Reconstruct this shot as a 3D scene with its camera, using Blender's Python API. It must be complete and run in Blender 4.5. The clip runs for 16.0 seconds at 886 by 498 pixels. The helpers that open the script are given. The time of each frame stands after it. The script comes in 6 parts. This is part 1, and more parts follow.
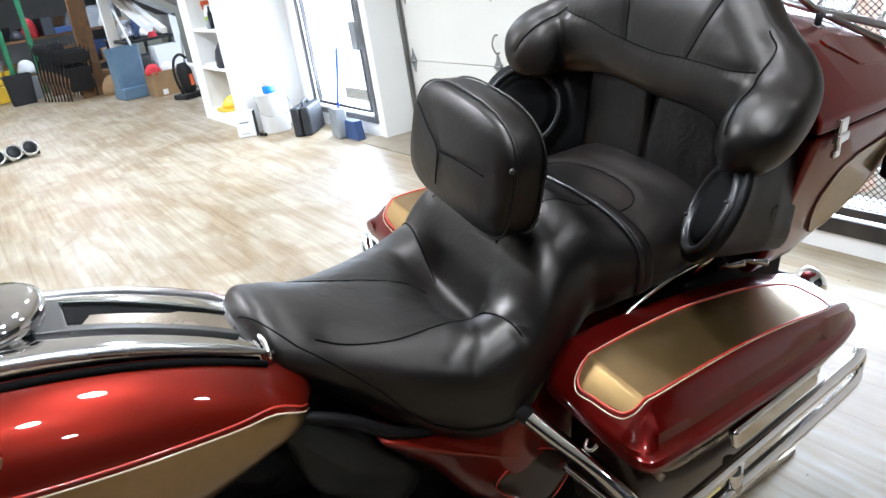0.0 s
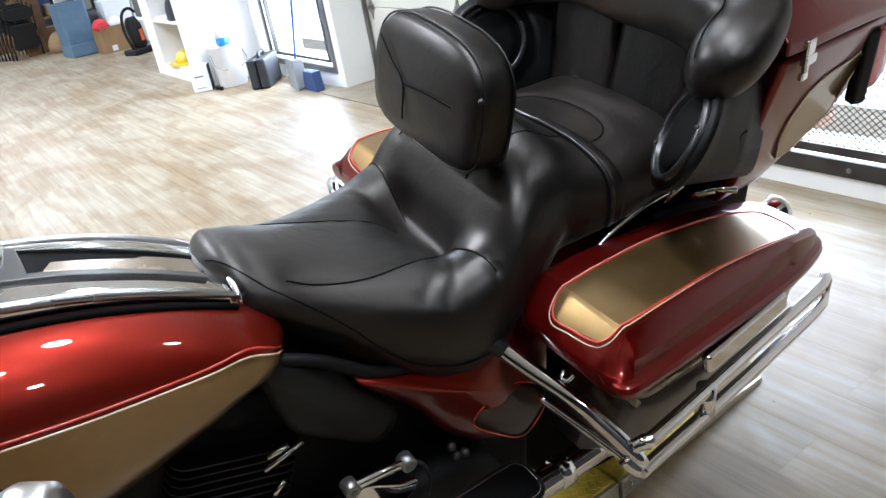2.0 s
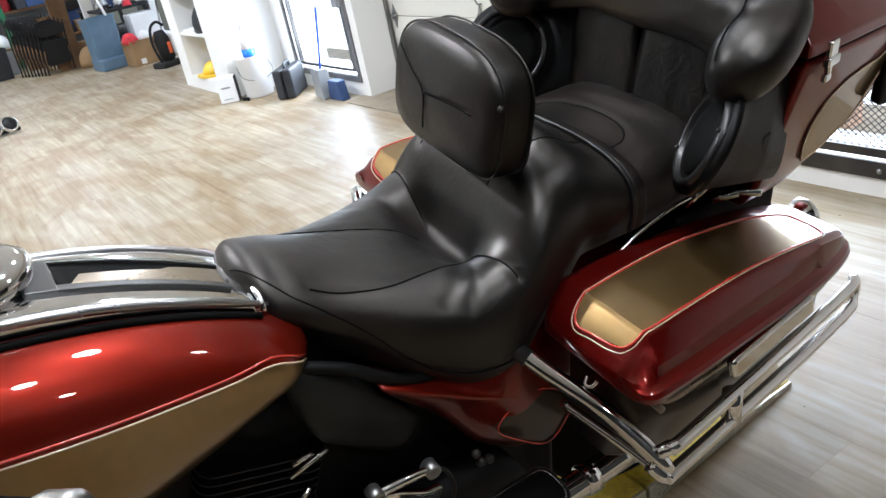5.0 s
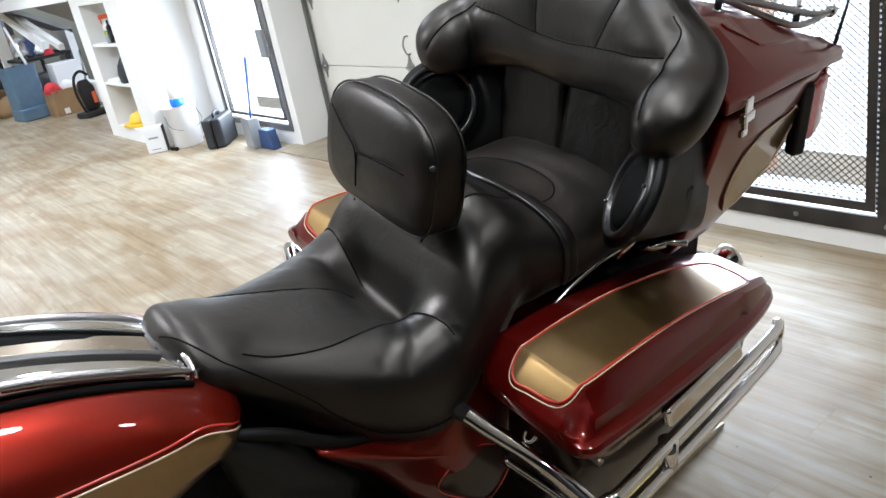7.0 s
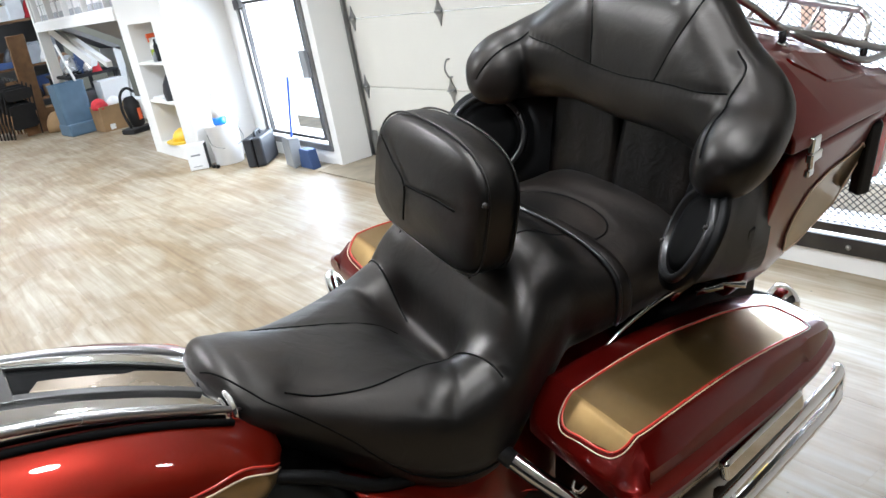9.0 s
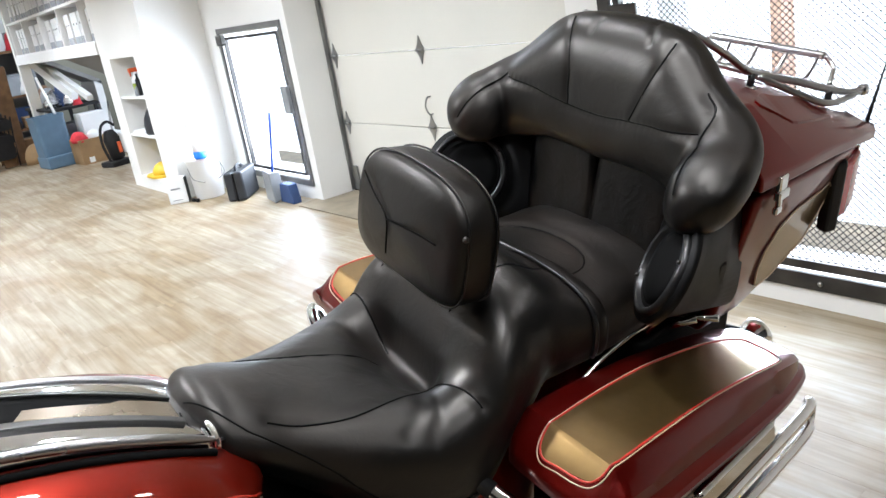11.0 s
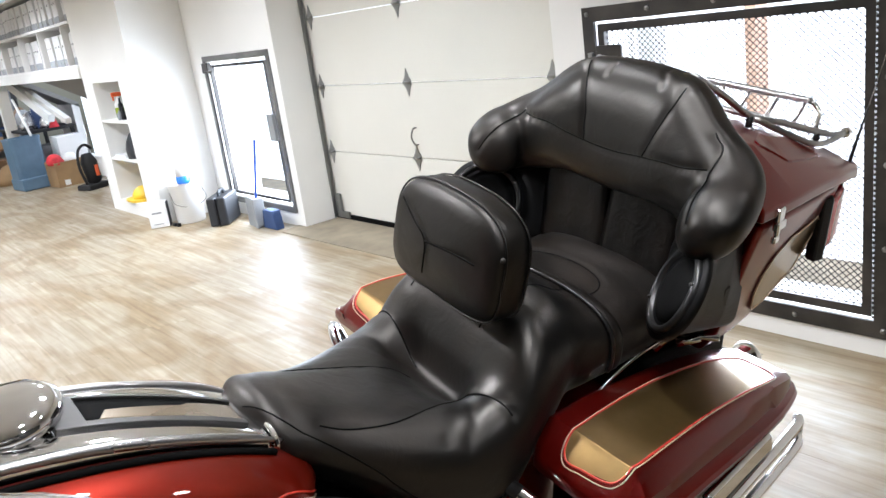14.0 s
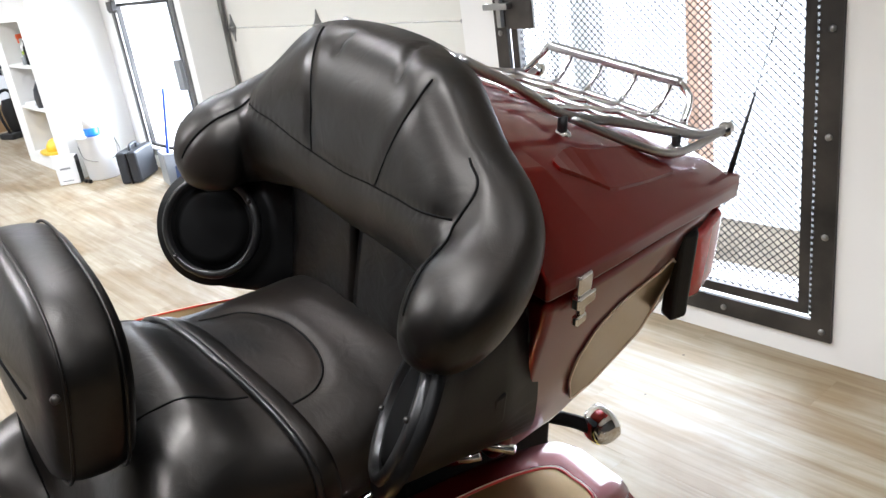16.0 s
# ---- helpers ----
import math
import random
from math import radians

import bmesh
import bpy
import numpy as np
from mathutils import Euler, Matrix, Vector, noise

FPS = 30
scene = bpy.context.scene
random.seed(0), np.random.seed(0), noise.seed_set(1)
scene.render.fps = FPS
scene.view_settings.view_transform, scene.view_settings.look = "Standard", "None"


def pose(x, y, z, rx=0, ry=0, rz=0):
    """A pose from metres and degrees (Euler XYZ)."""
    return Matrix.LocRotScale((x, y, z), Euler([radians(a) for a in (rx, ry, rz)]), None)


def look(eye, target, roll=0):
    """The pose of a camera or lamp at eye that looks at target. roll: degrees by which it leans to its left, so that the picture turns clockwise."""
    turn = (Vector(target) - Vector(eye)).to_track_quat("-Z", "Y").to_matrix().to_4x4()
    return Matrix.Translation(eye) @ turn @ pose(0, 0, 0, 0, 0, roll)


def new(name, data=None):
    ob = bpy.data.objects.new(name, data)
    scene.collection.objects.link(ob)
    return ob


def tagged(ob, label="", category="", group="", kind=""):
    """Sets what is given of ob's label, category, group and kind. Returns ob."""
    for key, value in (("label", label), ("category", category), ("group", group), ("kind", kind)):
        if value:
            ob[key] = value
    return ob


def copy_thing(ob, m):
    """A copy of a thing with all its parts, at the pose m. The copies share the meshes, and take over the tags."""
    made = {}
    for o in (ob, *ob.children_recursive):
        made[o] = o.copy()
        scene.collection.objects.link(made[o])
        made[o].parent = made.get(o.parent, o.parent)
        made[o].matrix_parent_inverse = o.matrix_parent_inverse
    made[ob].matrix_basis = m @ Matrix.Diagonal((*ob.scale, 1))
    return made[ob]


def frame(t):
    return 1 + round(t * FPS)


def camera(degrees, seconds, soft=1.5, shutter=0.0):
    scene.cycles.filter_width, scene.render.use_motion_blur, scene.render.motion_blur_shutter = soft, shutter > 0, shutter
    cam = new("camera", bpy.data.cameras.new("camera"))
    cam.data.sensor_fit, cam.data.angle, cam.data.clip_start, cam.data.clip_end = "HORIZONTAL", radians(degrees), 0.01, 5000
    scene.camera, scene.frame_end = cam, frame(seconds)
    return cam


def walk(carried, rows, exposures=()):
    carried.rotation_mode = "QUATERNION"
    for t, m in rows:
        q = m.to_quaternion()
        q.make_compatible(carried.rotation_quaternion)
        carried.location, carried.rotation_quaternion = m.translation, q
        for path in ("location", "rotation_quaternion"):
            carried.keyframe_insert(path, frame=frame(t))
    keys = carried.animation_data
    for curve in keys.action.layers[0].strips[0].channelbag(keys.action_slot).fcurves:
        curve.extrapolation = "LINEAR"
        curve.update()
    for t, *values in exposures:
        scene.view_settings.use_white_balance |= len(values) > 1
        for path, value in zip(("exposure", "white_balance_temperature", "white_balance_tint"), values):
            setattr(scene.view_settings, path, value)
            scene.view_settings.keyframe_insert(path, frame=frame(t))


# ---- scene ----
from mathutils.bvhtree import BVHTree

cam = camera(57.8, 16.0)
PATH = [
    (0, (0.884, 0.54, 1.462), (-0.744, 1.453, 0.742), -9.2),
    (0.5, (0.905, 0.563, 1.48), (-0.638, 1.596, 0.738), -8.5),
    (1, (0.881, 0.538, 1.418), (-0.631, 1.589, 0.637), -8.9),
    (1.5, (0.863, 0.535, 1.426), (-0.679, 1.502, 0.596), -8.1),
    (2, (0.87, 0.532, 1.433), (-0.68, 1.477, 0.593), -10.4),
    (2.5, (0.864, 0.534, 1.429), (-0.635, 1.509, 0.535), -9.4),
    (3, (0.862, 0.534, 1.426), (-0.661, 1.511, 0.575), -10.3),
    (3.5, (0.862, 0.536, 1.425), (-0.701, 1.454, 0.58), -10.6),
    (3.7, (0.868, 0.534, 1.431), (-0.721, 1.421, 0.601), -11.0),
    (5.8, (0.879, 0.541, 1.435), (-0.71, 1.452, 0.632), -12.0),
    (6, (0.877, 0.544, 1.426), (-0.694, 1.467, 0.601), -10.6),
    (6.5, (0.871, 0.565, 1.438), (-0.632, 1.591, 0.608), -11.8),
    (7, (0.873, 0.545, 1.454), (-0.647, 1.609, 0.709), -11.1),
    (7.5, (0.859, 0.52, 1.46), (-0.66, 1.584, 0.71), -9.3),
    (8, (0.835, 0.552, 1.456), (-0.729, 1.574, 0.741), -10.5),
    (8.5, (0.817, 0.56, 1.455), (-0.809, 1.509, 0.781), -11.2),
    (9, (0.824, 0.558, 1.468), (-0.757, 1.573, 0.782), -10.6),
    (11.5, (0.847, 0.538, 1.475), (-0.713, 1.634, 0.87), -9.2),
    (12, (0.848, 0.538, 1.467), (-0.693, 1.655, 0.851), -8.3),
    (12.5, (0.85, 0.547, 1.466), (-0.696, 1.658, 0.853), -10.6),
    (13, (0.846, 0.551, 1.459), (-0.678, 1.663, 0.794), -11.6),
    (13.5, (0.836, 0.535, 1.472), (-0.694, 1.65, 0.827), -10.4),
    (14, (0.869, 0.389, 1.51), (-0.657, 1.557, 0.957), -7.9),
    (14.5, (0.894, 0.318, 1.527), (-0.492, 1.637, 0.944), -1.8),
    (15, (0.865, 0.477, 1.518), (-0.488, 1.819, 0.912), -6.9),
    (15.5, (0.828, 0.774, 1.52), (-0.618, 1.993, 0.868), -4.0),
    (16, (0.708, 1.062, 1.467), (-0.769, 2.211, 0.762), -8.1),
]
walk(cam, [(t, look(eye, target, roll)) for t, eye, target, roll in PATH], [(0.0, 0.2, 5300, 9), (1.0, 0.17, 5270, 9), (3.0, 0.04, 5330, 10), (6.0, -0.16, 5500, 9), (7.5, -0.16, 5500, 9), (9.0, -0.07, 5500, 9), (13.0, 0.0, 5620, 10), (16.0, 0.03, 5620, 11)])

# ---- world and lights ----
world = bpy.data.worlds.new("world")
scene.world = world
world.use_nodes = True
sky = world.node_tree.nodes.new("ShaderNodeTexSky")
sky.sky_type, sky.sun_disc = "NISHITA", False
sky.sun_elevation, sky.sun_rotation = radians(38), radians(20)
world.node_tree.links.new(sky.outputs[0], world.node_tree.nodes["Background"].inputs[0])
world.node_tree.nodes["Background"].inputs[1].default_value = 0.12


def area_lamp(name, m, w, h, watts, colour=(1, 1, 1), spread=180):
    d = bpy.data.lights.new(name, "AREA")
    d.shape, d.size, d.size_y, d.energy, d.color, d.spread = "RECTANGLE", w, h, watts, colour, radians(spread)
    ob = new(name, d)
    ob.matrix_world = m
    return ob


area_lamp("window_light", pose(-1.07, 3.70, 0.78, -90), 1.25, 1.2, 62, (0.95, 0.98, 1.0))
area_lamp("window_light", pose(-5.62, 3.70, 0.78, -90), 1.1, 1.2, 65, (0.95, 0.98, 1.0))
area_lamp("sky_light", pose(-1.5, 3.86, 2.6, 60), 3.0, 0.3, 70, (0.95, 0.98, 1.0))
# Few follow the tank's round highlights; most are added to lift leather and clutter.
LAMPS = [(0.05, 1.12, 85), (0.78, 0.65, 75), (2.45, 0.9, 90), (0.9, 2.1, 20), (-0.95, 1.6, 55), (-1.55, 0.12, 230), (-3.2, 2.1, 190), (-4.2, 0.4, 170), (-4.9, 2.2, 90), (-6.4, -2.5, 260), (-6.8, 1.0, 290), (-9.2, -2.2, 260), (-9.2, 1.6, 240), (-12.0, 1.6, 150), (-13.9, 1.4, 170)]
for lx, ly, watts in LAMPS:
    d = bpy.data.lights.new("downlight_and_fill", "SPOT")
    d.energy, d.color, d.spot_size, d.spot_blend, d.shadow_soft_size = watts, ((1.0, 0.93, 0.84) if lx > -2 else (1.0, 0.985, 0.955)), radians(150), 0.7, 0.085
    new("downlight_and_fill", d).matrix_world = pose(lx, ly, 2.66)


# ---- materials ----
def nodes_of(name):
    m = bpy.data.materials.new(name)
    m.use_nodes = True
    nt = m.node_tree
    return m, nt, nt.nodes["Principled BSDF"]


def mat(name, colour, rough=0.5, metal=0.0, coat=0.0, vary=0.15, scale=6.0, bump=0.0, bump_scale=200.0, spec=0.5, rough_vary=0.1, tint=None):
    """A painted or natural surface with variation at two scales and fine relief."""
    m, nt, b = nodes_of(name)
    N, Lk = nt.nodes, nt.links
    tc = N.new("ShaderNodeTexCoord")
    n1, n2 = N.new("ShaderNodeTexNoise"), N.new("ShaderNodeTexNoise")
    n1.inputs["Scale"].default_value, n1.inputs["Detail"].default_value = scale, 6
    n2.inputs["Scale"].default_value, n2.inputs["Detail"].default_value = bump_scale, 3
    Lk.new(tc.outputs["Object"], n1.inputs["Vector"])
    Lk.new(tc.outputs["Object"], n2.inputs["Vector"])
    ramp = N.new("ShaderNodeValToRGB")
    c2 = tint or [min(1, c * (1 + vary)) for c in colour]
    ramp.color_ramp.elements[0].color = (*[c * (1 - vary) for c in colour], 1)
    ramp.color_ramp.elements[1].color = (*c2, 1)
    ramp.color_ramp.elements[0].position, ramp.color_ramp.elements[1].position = 0.3, 0.7
    Lk.new(n1.outputs["Fac"], ramp.inputs[0])
    Lk.new(ramp.outputs[0], b.inputs["Base Color"])
    mr = N.new("ShaderNodeMapRange")
    mr.inputs["To Min"].default_value, mr.inputs["To Max"].default_value = max(0.02, rough - rough_vary), min(1, rough + rough_vary)
    Lk.new(n1.outputs["Fac"], mr.inputs["Value"])
    Lk.new(mr.outputs[0], b.inputs["Roughness"])
    b.inputs["Metallic"].default_value = metal
    b.inputs["Specular IOR Level"].default_value = spec
    b.inputs["Coat Weight"].default_value = coat
    b.inputs["Coat Roughness"].default_value = 0.02
    b.inputs["Coat IOR"].default_value = 1.5
    if bump:
        bp = N.new("ShaderNodeBump")
        bp.inputs["Strength"].default_value, bp.inputs["Distance"].default_value = bump, 0.002
        Lk.new(n2.outputs["Fac"], bp.inputs["Height"])
        Lk.new(bp.outputs[0], b.inputs["Normal"])
    return m




def m_leather(name, rough, crease, spec, start=0.50, worn=(0.008, 0.0048, 0.003, 1)):
    """Black hide: fine pebble grain, long soft creases, brown patches for wear and for warm lamp sheen put into the
    colour.
    """
    m, nt, b = nodes_of(name)
    N, Lk = nt.nodes, nt.links
    tc = N.new("ShaderNodeTexCoord")
    wear_sheen, grain, fold = N.new("ShaderNodeTexNoise"), N.new("ShaderNodeTexVoronoi"), N.new("ShaderNodeTexNoise")
    wear_sheen.inputs["Scale"].default_value, wear_sheen.inputs["Detail"].default_value = 5, 7
    grain.inputs["Scale"].default_value = 620
    fold.inputs["Scale"].default_value, fold.inputs["Detail"].default_value, fold.inputs["Distortion"].default_value = 26, 4, 1.4
    for n in (wear_sheen, grain, fold):
        Lk.new(tc.outputs["Object"], n.inputs["Vector"])
    r = N.new("ShaderNodeValToRGB")
    r.color_ramp.elements[0].position, r.color_ramp.elements[0].color = start, (0.0006, 0.0006, 0.0006, 1)
    r.color_ramp.elements[1].position, r.color_ramp.elements[1].color = start + 0.24, worn
    Lk.new(wear_sheen.outputs["Fac"], r.inputs[0])
    Lk.new(r.outputs[0], b.inputs["Base Color"])
    mr = N.new("ShaderNodeMapRange")
    mr.inputs["From Min"].default_value, mr.inputs["From Max"].default_value = 0.3, 0.7
    mr.inputs["To Min"].default_value, mr.inputs["To Max"].default_value = rough - 0.10, rough + 0.10
    Lk.new(wear_sheen.outputs["Fac"], mr.inputs["Value"])
    Lk.new(mr.outputs[0], b.inputs["Roughness"])
    b.inputs["Specular IOR Level"].default_value = spec
    b.inputs["Specular Tint"].default_value = (1.0, 0.94, 0.87, 1)
    b1, b2 = N.new("ShaderNodeBump"), N.new("ShaderNodeBump")
    b1.inputs["Strength"].default_value, b1.inputs["Distance"].default_value = crease, 0.006
    b2.inputs["Strength"].default_value, b2.inputs["Distance"].default_value = 0.08, 0.0006
    Lk.new(fold.outputs["Fac"], b1.inputs["Height"])
    Lk.new(grain.outputs["Distance"], b2.inputs["Height"])
    Lk.new(b1.outputs[0], b2.inputs["Normal"])
    Lk.new(b2.outputs[0], b.inputs["Normal"])
    return m


LEATHER = m_leather("black_leather", 0.41, 0.12, 0.47)
# Seat hide: wear, with browner patches that also lift it for missing sheen.
WORNLEATHER = m_leather("worn_sheen_leather", 0.43, 0.16, 0.54, 0.47, (0.012, 0.008, 0.0055, 1))
SOFTLEATHER = m_leather("soft_black_leather", 0.38, 0.30, 0.26)
VINYL = mat("black_vinyl", (0.0022, 0.0022, 0.0022), 0.46, vary=0.2, bump=0.12, bump_scale=600, spec=0.16)
PLASTIC = mat("black_plastic", (0.004, 0.004, 0.0042), 0.42, vary=0.2, bump=0.2, bump_scale=500, spec=0.25)
RUBBER = mat("black_rubber", (0.004, 0.004, 0.004), 0.7, vary=0.3, spec=0.06)
THREAD = mat("seam_thread", (0.003, 0.003, 0.003), 0.8, spec=0.08)
PIPING = mat("leather_piping", (0.006, 0.006, 0.006), 0.3, bump=0.2)
RED = mat("red_candy_paint", (0.16, 0.007, 0.0012), 0.38, metal=0.7, coat=0.9, vary=0.03, scale=40, rough_vary=0.01, spec=0.2)
DARKRED = mat("maroon_paint", (0.125, 0.0035, 0.0016), 0.34, metal=0.75, coat=0.7, vary=0.03, scale=40, rough_vary=0.01, spec=0.2)
LIDRED = mat("polished_maroon_paint", (0.115, 0.0025, 0.001), 0.34, metal=0.7, coat=0.9, vary=0.03, scale=40, rough_vary=0.01, spec=0.2)
GOLD = mat("gold_paint", (0.27, 0.175, 0.066), 0.30, metal=0.9, coat=1.0, vary=0.04, scale=60, rough_vary=0.01)
# Gold darkened in its colour for the shade and reflections below lid and seat.
BAGSIDE = mat("shaded_gold_paint", (0.03, 0.018, 0.011), 0.3, metal=0.4, coat=0.4, vary=0.05, scale=60, rough_vary=0.01)
STRIPE_RED = mat("pinstripe_red", (0.5, 0.03, 0.015), 0.3, coat=0.6)
STRIPE_CREAM = mat("pinstripe_cream", (0.62, 0.45, 0.3), 0.35, coat=0.6)
CHROME = mat("chrome", (0.86, 0.86, 0.87), 0.07, metal=1.0, vary=0.04, rough_vary=0.03)
BRONZE = mat("bronze_satin_trim", (0.36, 0.30, 0.23), 0.28, metal=0.9, vary=0.08)
PEWTER = mat("dark_pewter_trim", (0.13, 0.128, 0.125), 0.38, metal=0.85, vary=0.1)
RIM = mat("brushed_silver_rim", (0.5, 0.5, 0.51), 0.3, metal=1.0, vary=0.05)
SATIN = mat("satin_metal", (0.42, 0.41, 0.4), 0.32, metal=1.0, vary=0.1)
STEEL = mat("dark_steel_frame", (0.045, 0.043, 0.042), 0.42, metal=0.7, vary=0.4, scale=5, bump=0.15, bump_scale=90, tint=(0.078, 0.071, 0.064))
MESH = mat("black_expanded_metal", (0.03, 0.03, 0.03), 0.5, metal=0.6)
ZINC = mat("zinc_hardware", (0.3, 0.3, 0.29), 0.35, metal=0.9)
GREYSTEEL = mat("grey_steel_frame", (0.17, 0.168, 0.165), 0.45, metal=0.5, vary=0.25, scale=6)
WHITE = mat("white_wall_paint", (0.78, 0.77, 0.74), 0.6, vary=0.03, scale=1.5, bump=0.12, bump_scale=60)
DOORWHITE = mat("garage_door_paint", (0.66, 0.64, 0.575), 0.5, vary=0.04, scale=1.2, bump=0.15, bump_scale=110)
SHELFWHITE = mat("white_shelf_paint", (0.8, 0.79, 0.77), 0.45, vary=0.03)
CHARCOAL = mat("charcoal_paint", (0.045, 0.044, 0.042), 0.8, vary=0.1, scale=1.5, bump=0.1, bump_scale=60)
GREYTONE = mat("grey_tone", (0.22, 0.215, 0.205), 0.7, vary=0.06, scale=1.5, bump=0.1, bump_scale=60)
CONCRETE = mat("concrete", (0.24, 0.2, 0.14), 0.75, vary=0.25, scale=5, bump=0.3, bump_scale=80)
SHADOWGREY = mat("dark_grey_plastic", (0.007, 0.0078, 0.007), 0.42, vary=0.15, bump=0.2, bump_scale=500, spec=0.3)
CASTBLACK = mat("black_wrinkle_paint", (0.002, 0.002, 0.002), 0.55, vary=0.3, bump=0.3, bump_scale=300, spec=0.2)
YELLOW = mat("yellow_tread_paint", (0.54, 0.39, 0.03), 0.5, vary=0.45, scale=14)
BLACKTREAD = mat("black_tread_paint", (0.02, 0.02, 0.022), 0.45, vary=0.3)
TREADSTEEL = mat("bare_tread_steel", (0.50, 0.47, 0.40), 0.32, metal=0.9, vary=0.3, scale=9)
LENS = mat("red_lens", (0.5, 0.02, 0.02), 0.12, coat=1.0)


def m_glow(name, colour, strength):
    m, nt, b = nodes_of(name)
    b.inputs["Base Color"].default_value = (0.8, 0.8, 0.8, 1)
    b.inputs["Emission Color"].default_value = (*colour, 1)
    b.inputs["Emission Strength"].default_value = strength
    return m


def m_floor():
    m, nt, b = nodes_of("floor_plank")
    N, Lk = nt.nodes, nt.links
    tc = N.new("ShaderNodeTexCoord")
    mp = N.new("ShaderNodeMapping")
    mp.inputs["Scale"].default_value = (0.7, 15, 1)
    Lk.new(tc.outputs["Object"], mp.inputs[0])
    oi = N.new("ShaderNodeObjectInfo")
    add = N.new("ShaderNodeVectorMath")
    mul = N.new("ShaderNodeVectorMath")
    mul.operation = "SCALE"
    mul.inputs[0].default_value = (37, 91, 13)
    Lk.new(oi.outputs["Random"], mul.inputs["Scale"])
    Lk.new(mp.outputs[0], add.inputs[0])
    Lk.new(mul.outputs[0], add.inputs[1])
    g = N.new("ShaderNodeTexNoise")
    g.inputs["Scale"].default_value, g.inputs["Detail"].default_value, g.inputs["Distortion"].default_value = 2.2, 8, 0.6
    Lk.new(add.outputs[0], g.inputs["Vector"])
    r = N.new("ShaderNodeValToRGB")
    e = r.color_ramp.elements
    e[0].position, e[0].color = 0.25, (0.225, 0.175, 0.10, 1)
    e[1].position, e[1].color = 0.72, (0.39, 0.345, 0.272, 1)
    e2 = e.new(0.5)
    e2.color = (0.315, 0.268, 0.19, 1)
    Lk.new(g.outputs["Fac"], r.inputs[0])
    # broad stains and scuffs that run on over the planks
    geo = N.new("ShaderNodeNewGeometry")
    st = N.new("ShaderNodeTexNoise")
    st.inputs["Scale"].default_value, st.inputs["Detail"].default_value, st.inputs["Distortion"].default_value = 1.9, 10, 0.2
    smp = N.new("ShaderNodeMapping")
    smp.inputs["Scale"].default_value = (0.35, 5.5, 1)
    Lk.new(geo.outputs["Position"], smp.inputs[0])
    Lk.new(smp.outputs[0], st.inputs["Vector"])
    sr = N.new("ShaderNodeValToRGB")
    sr.color_ramp.elements[0].position, sr.color_ramp.elements[0].color = 0.30, (0.72, 0.62, 0.46, 1)
    sr.color_ramp.elements[1].position, sr.color_ramp.elements[1].color = 0.66, (1.08, 1.08, 1.08, 1)
    Lk.new(st.outputs["Fac"], sr.inputs[0])
    smix = N.new("ShaderNodeMix")
    smix.data_type, smix.blend_type = "RGBA", "MULTIPLY"
    smix.inputs[0].default_value = 0.55
    Lk.new(r.outputs[0], smix.inputs[6])
    Lk.new(sr.outputs[0], smix.inputs[7])
    # broad patches: yellow-brown wear, and grey-white glare put into the colour
    wf = N.new("ShaderNodeTexNoise")
    wf.inputs["Scale"].default_value, wf.inputs["Detail"].default_value, wf.inputs["Distortion"].default_value = 1.9, 9, 0.8
    wmp = N.new("ShaderNodeMapping")
    wmp.inputs["Scale"].default_value = (0.8, 1.7, 1)
    Lk.new(geo.outputs["Position"], wmp.inputs[0])
    Lk.new(wmp.outputs[0], wf.inputs["Vector"])
    wr = N.new("ShaderNodeValToRGB")
    wr.color_ramp.elements[0].position, wr.color_ramp.elements[0].color = 0.40, (0.74, 0.61, 0.42, 1)
    wr.color_ramp.elements[1].position, wr.color_ramp.elements[1].color = 0.58, (1.12, 1.15, 1.22, 1)
    Lk.new(wf.outputs["Fac"], wr.inputs[0])
    wmix = N.new("ShaderNodeMix")
    wmix.data_type, wmix.blend_type = "RGBA", "MULTIPLY"
    wmix.inputs[0].default_value = 0.75
    Lk.new(smix.outputs[2], wmix.inputs[6])
    Lk.new(wr.outputs[0], wmix.inputs[7])
    mix = N.new("ShaderNodeMix")
    mix.data_type, mix.blend_type = "RGBA", "MULTIPLY"
    mix.inputs[0].default_value = 1.0
    tr = N.new("ShaderNodeMapRange")
    tr.inputs["To Min"].default_value, tr.inputs["To Max"].default_value = 0.96, 1.04
    Lk.new(oi.outputs["Random"], tr.inputs["Value"])
    # rubbed-in dirt: cloudy brown patches with torn edges
    dn = N.new("ShaderNodeTexNoise")
    dn.inputs["Scale"].default_value, dn.inputs["Detail"].default_value, dn.inputs["Roughness"].default_value, dn.inputs["Distortion"].default_value = 3.4, 12, 0.66, 1.6
    dmp = N.new("ShaderNodeMapping")
    dmp.inputs["Rotation"].default_value, dmp.inputs["Scale"].default_value = (0, 0, 0.5), (0.8, 1.5, 1)
    Lk.new(geo.outputs["Position"], dmp.inputs[0])
    Lk.new(dmp.outputs[0], dn.inputs["Vector"])
    dr = N.new("ShaderNodeValToRGB")
    dr.color_ramp.elements[0].position, dr.color_ramp.elements[0].color = 0.47, (1.0, 1.0, 1.0, 1)
    dr.color_ramp.elements[1].position, dr.color_ramp.elements[1].color = 0.68, (0.56, 0.50, 0.38, 1)
    Lk.new(dn.outputs["Fac"], dr.inputs[0])
    dmix = N.new("ShaderNodeMix")
    dmix.data_type, dmix.blend_type = "RGBA", "MULTIPLY"
    dmix.inputs[0].default_value = 0.26
    Lk.new(wmix.outputs[2], dmix.inputs[6])
    Lk.new(dr.outputs[0], dmix.inputs[7])
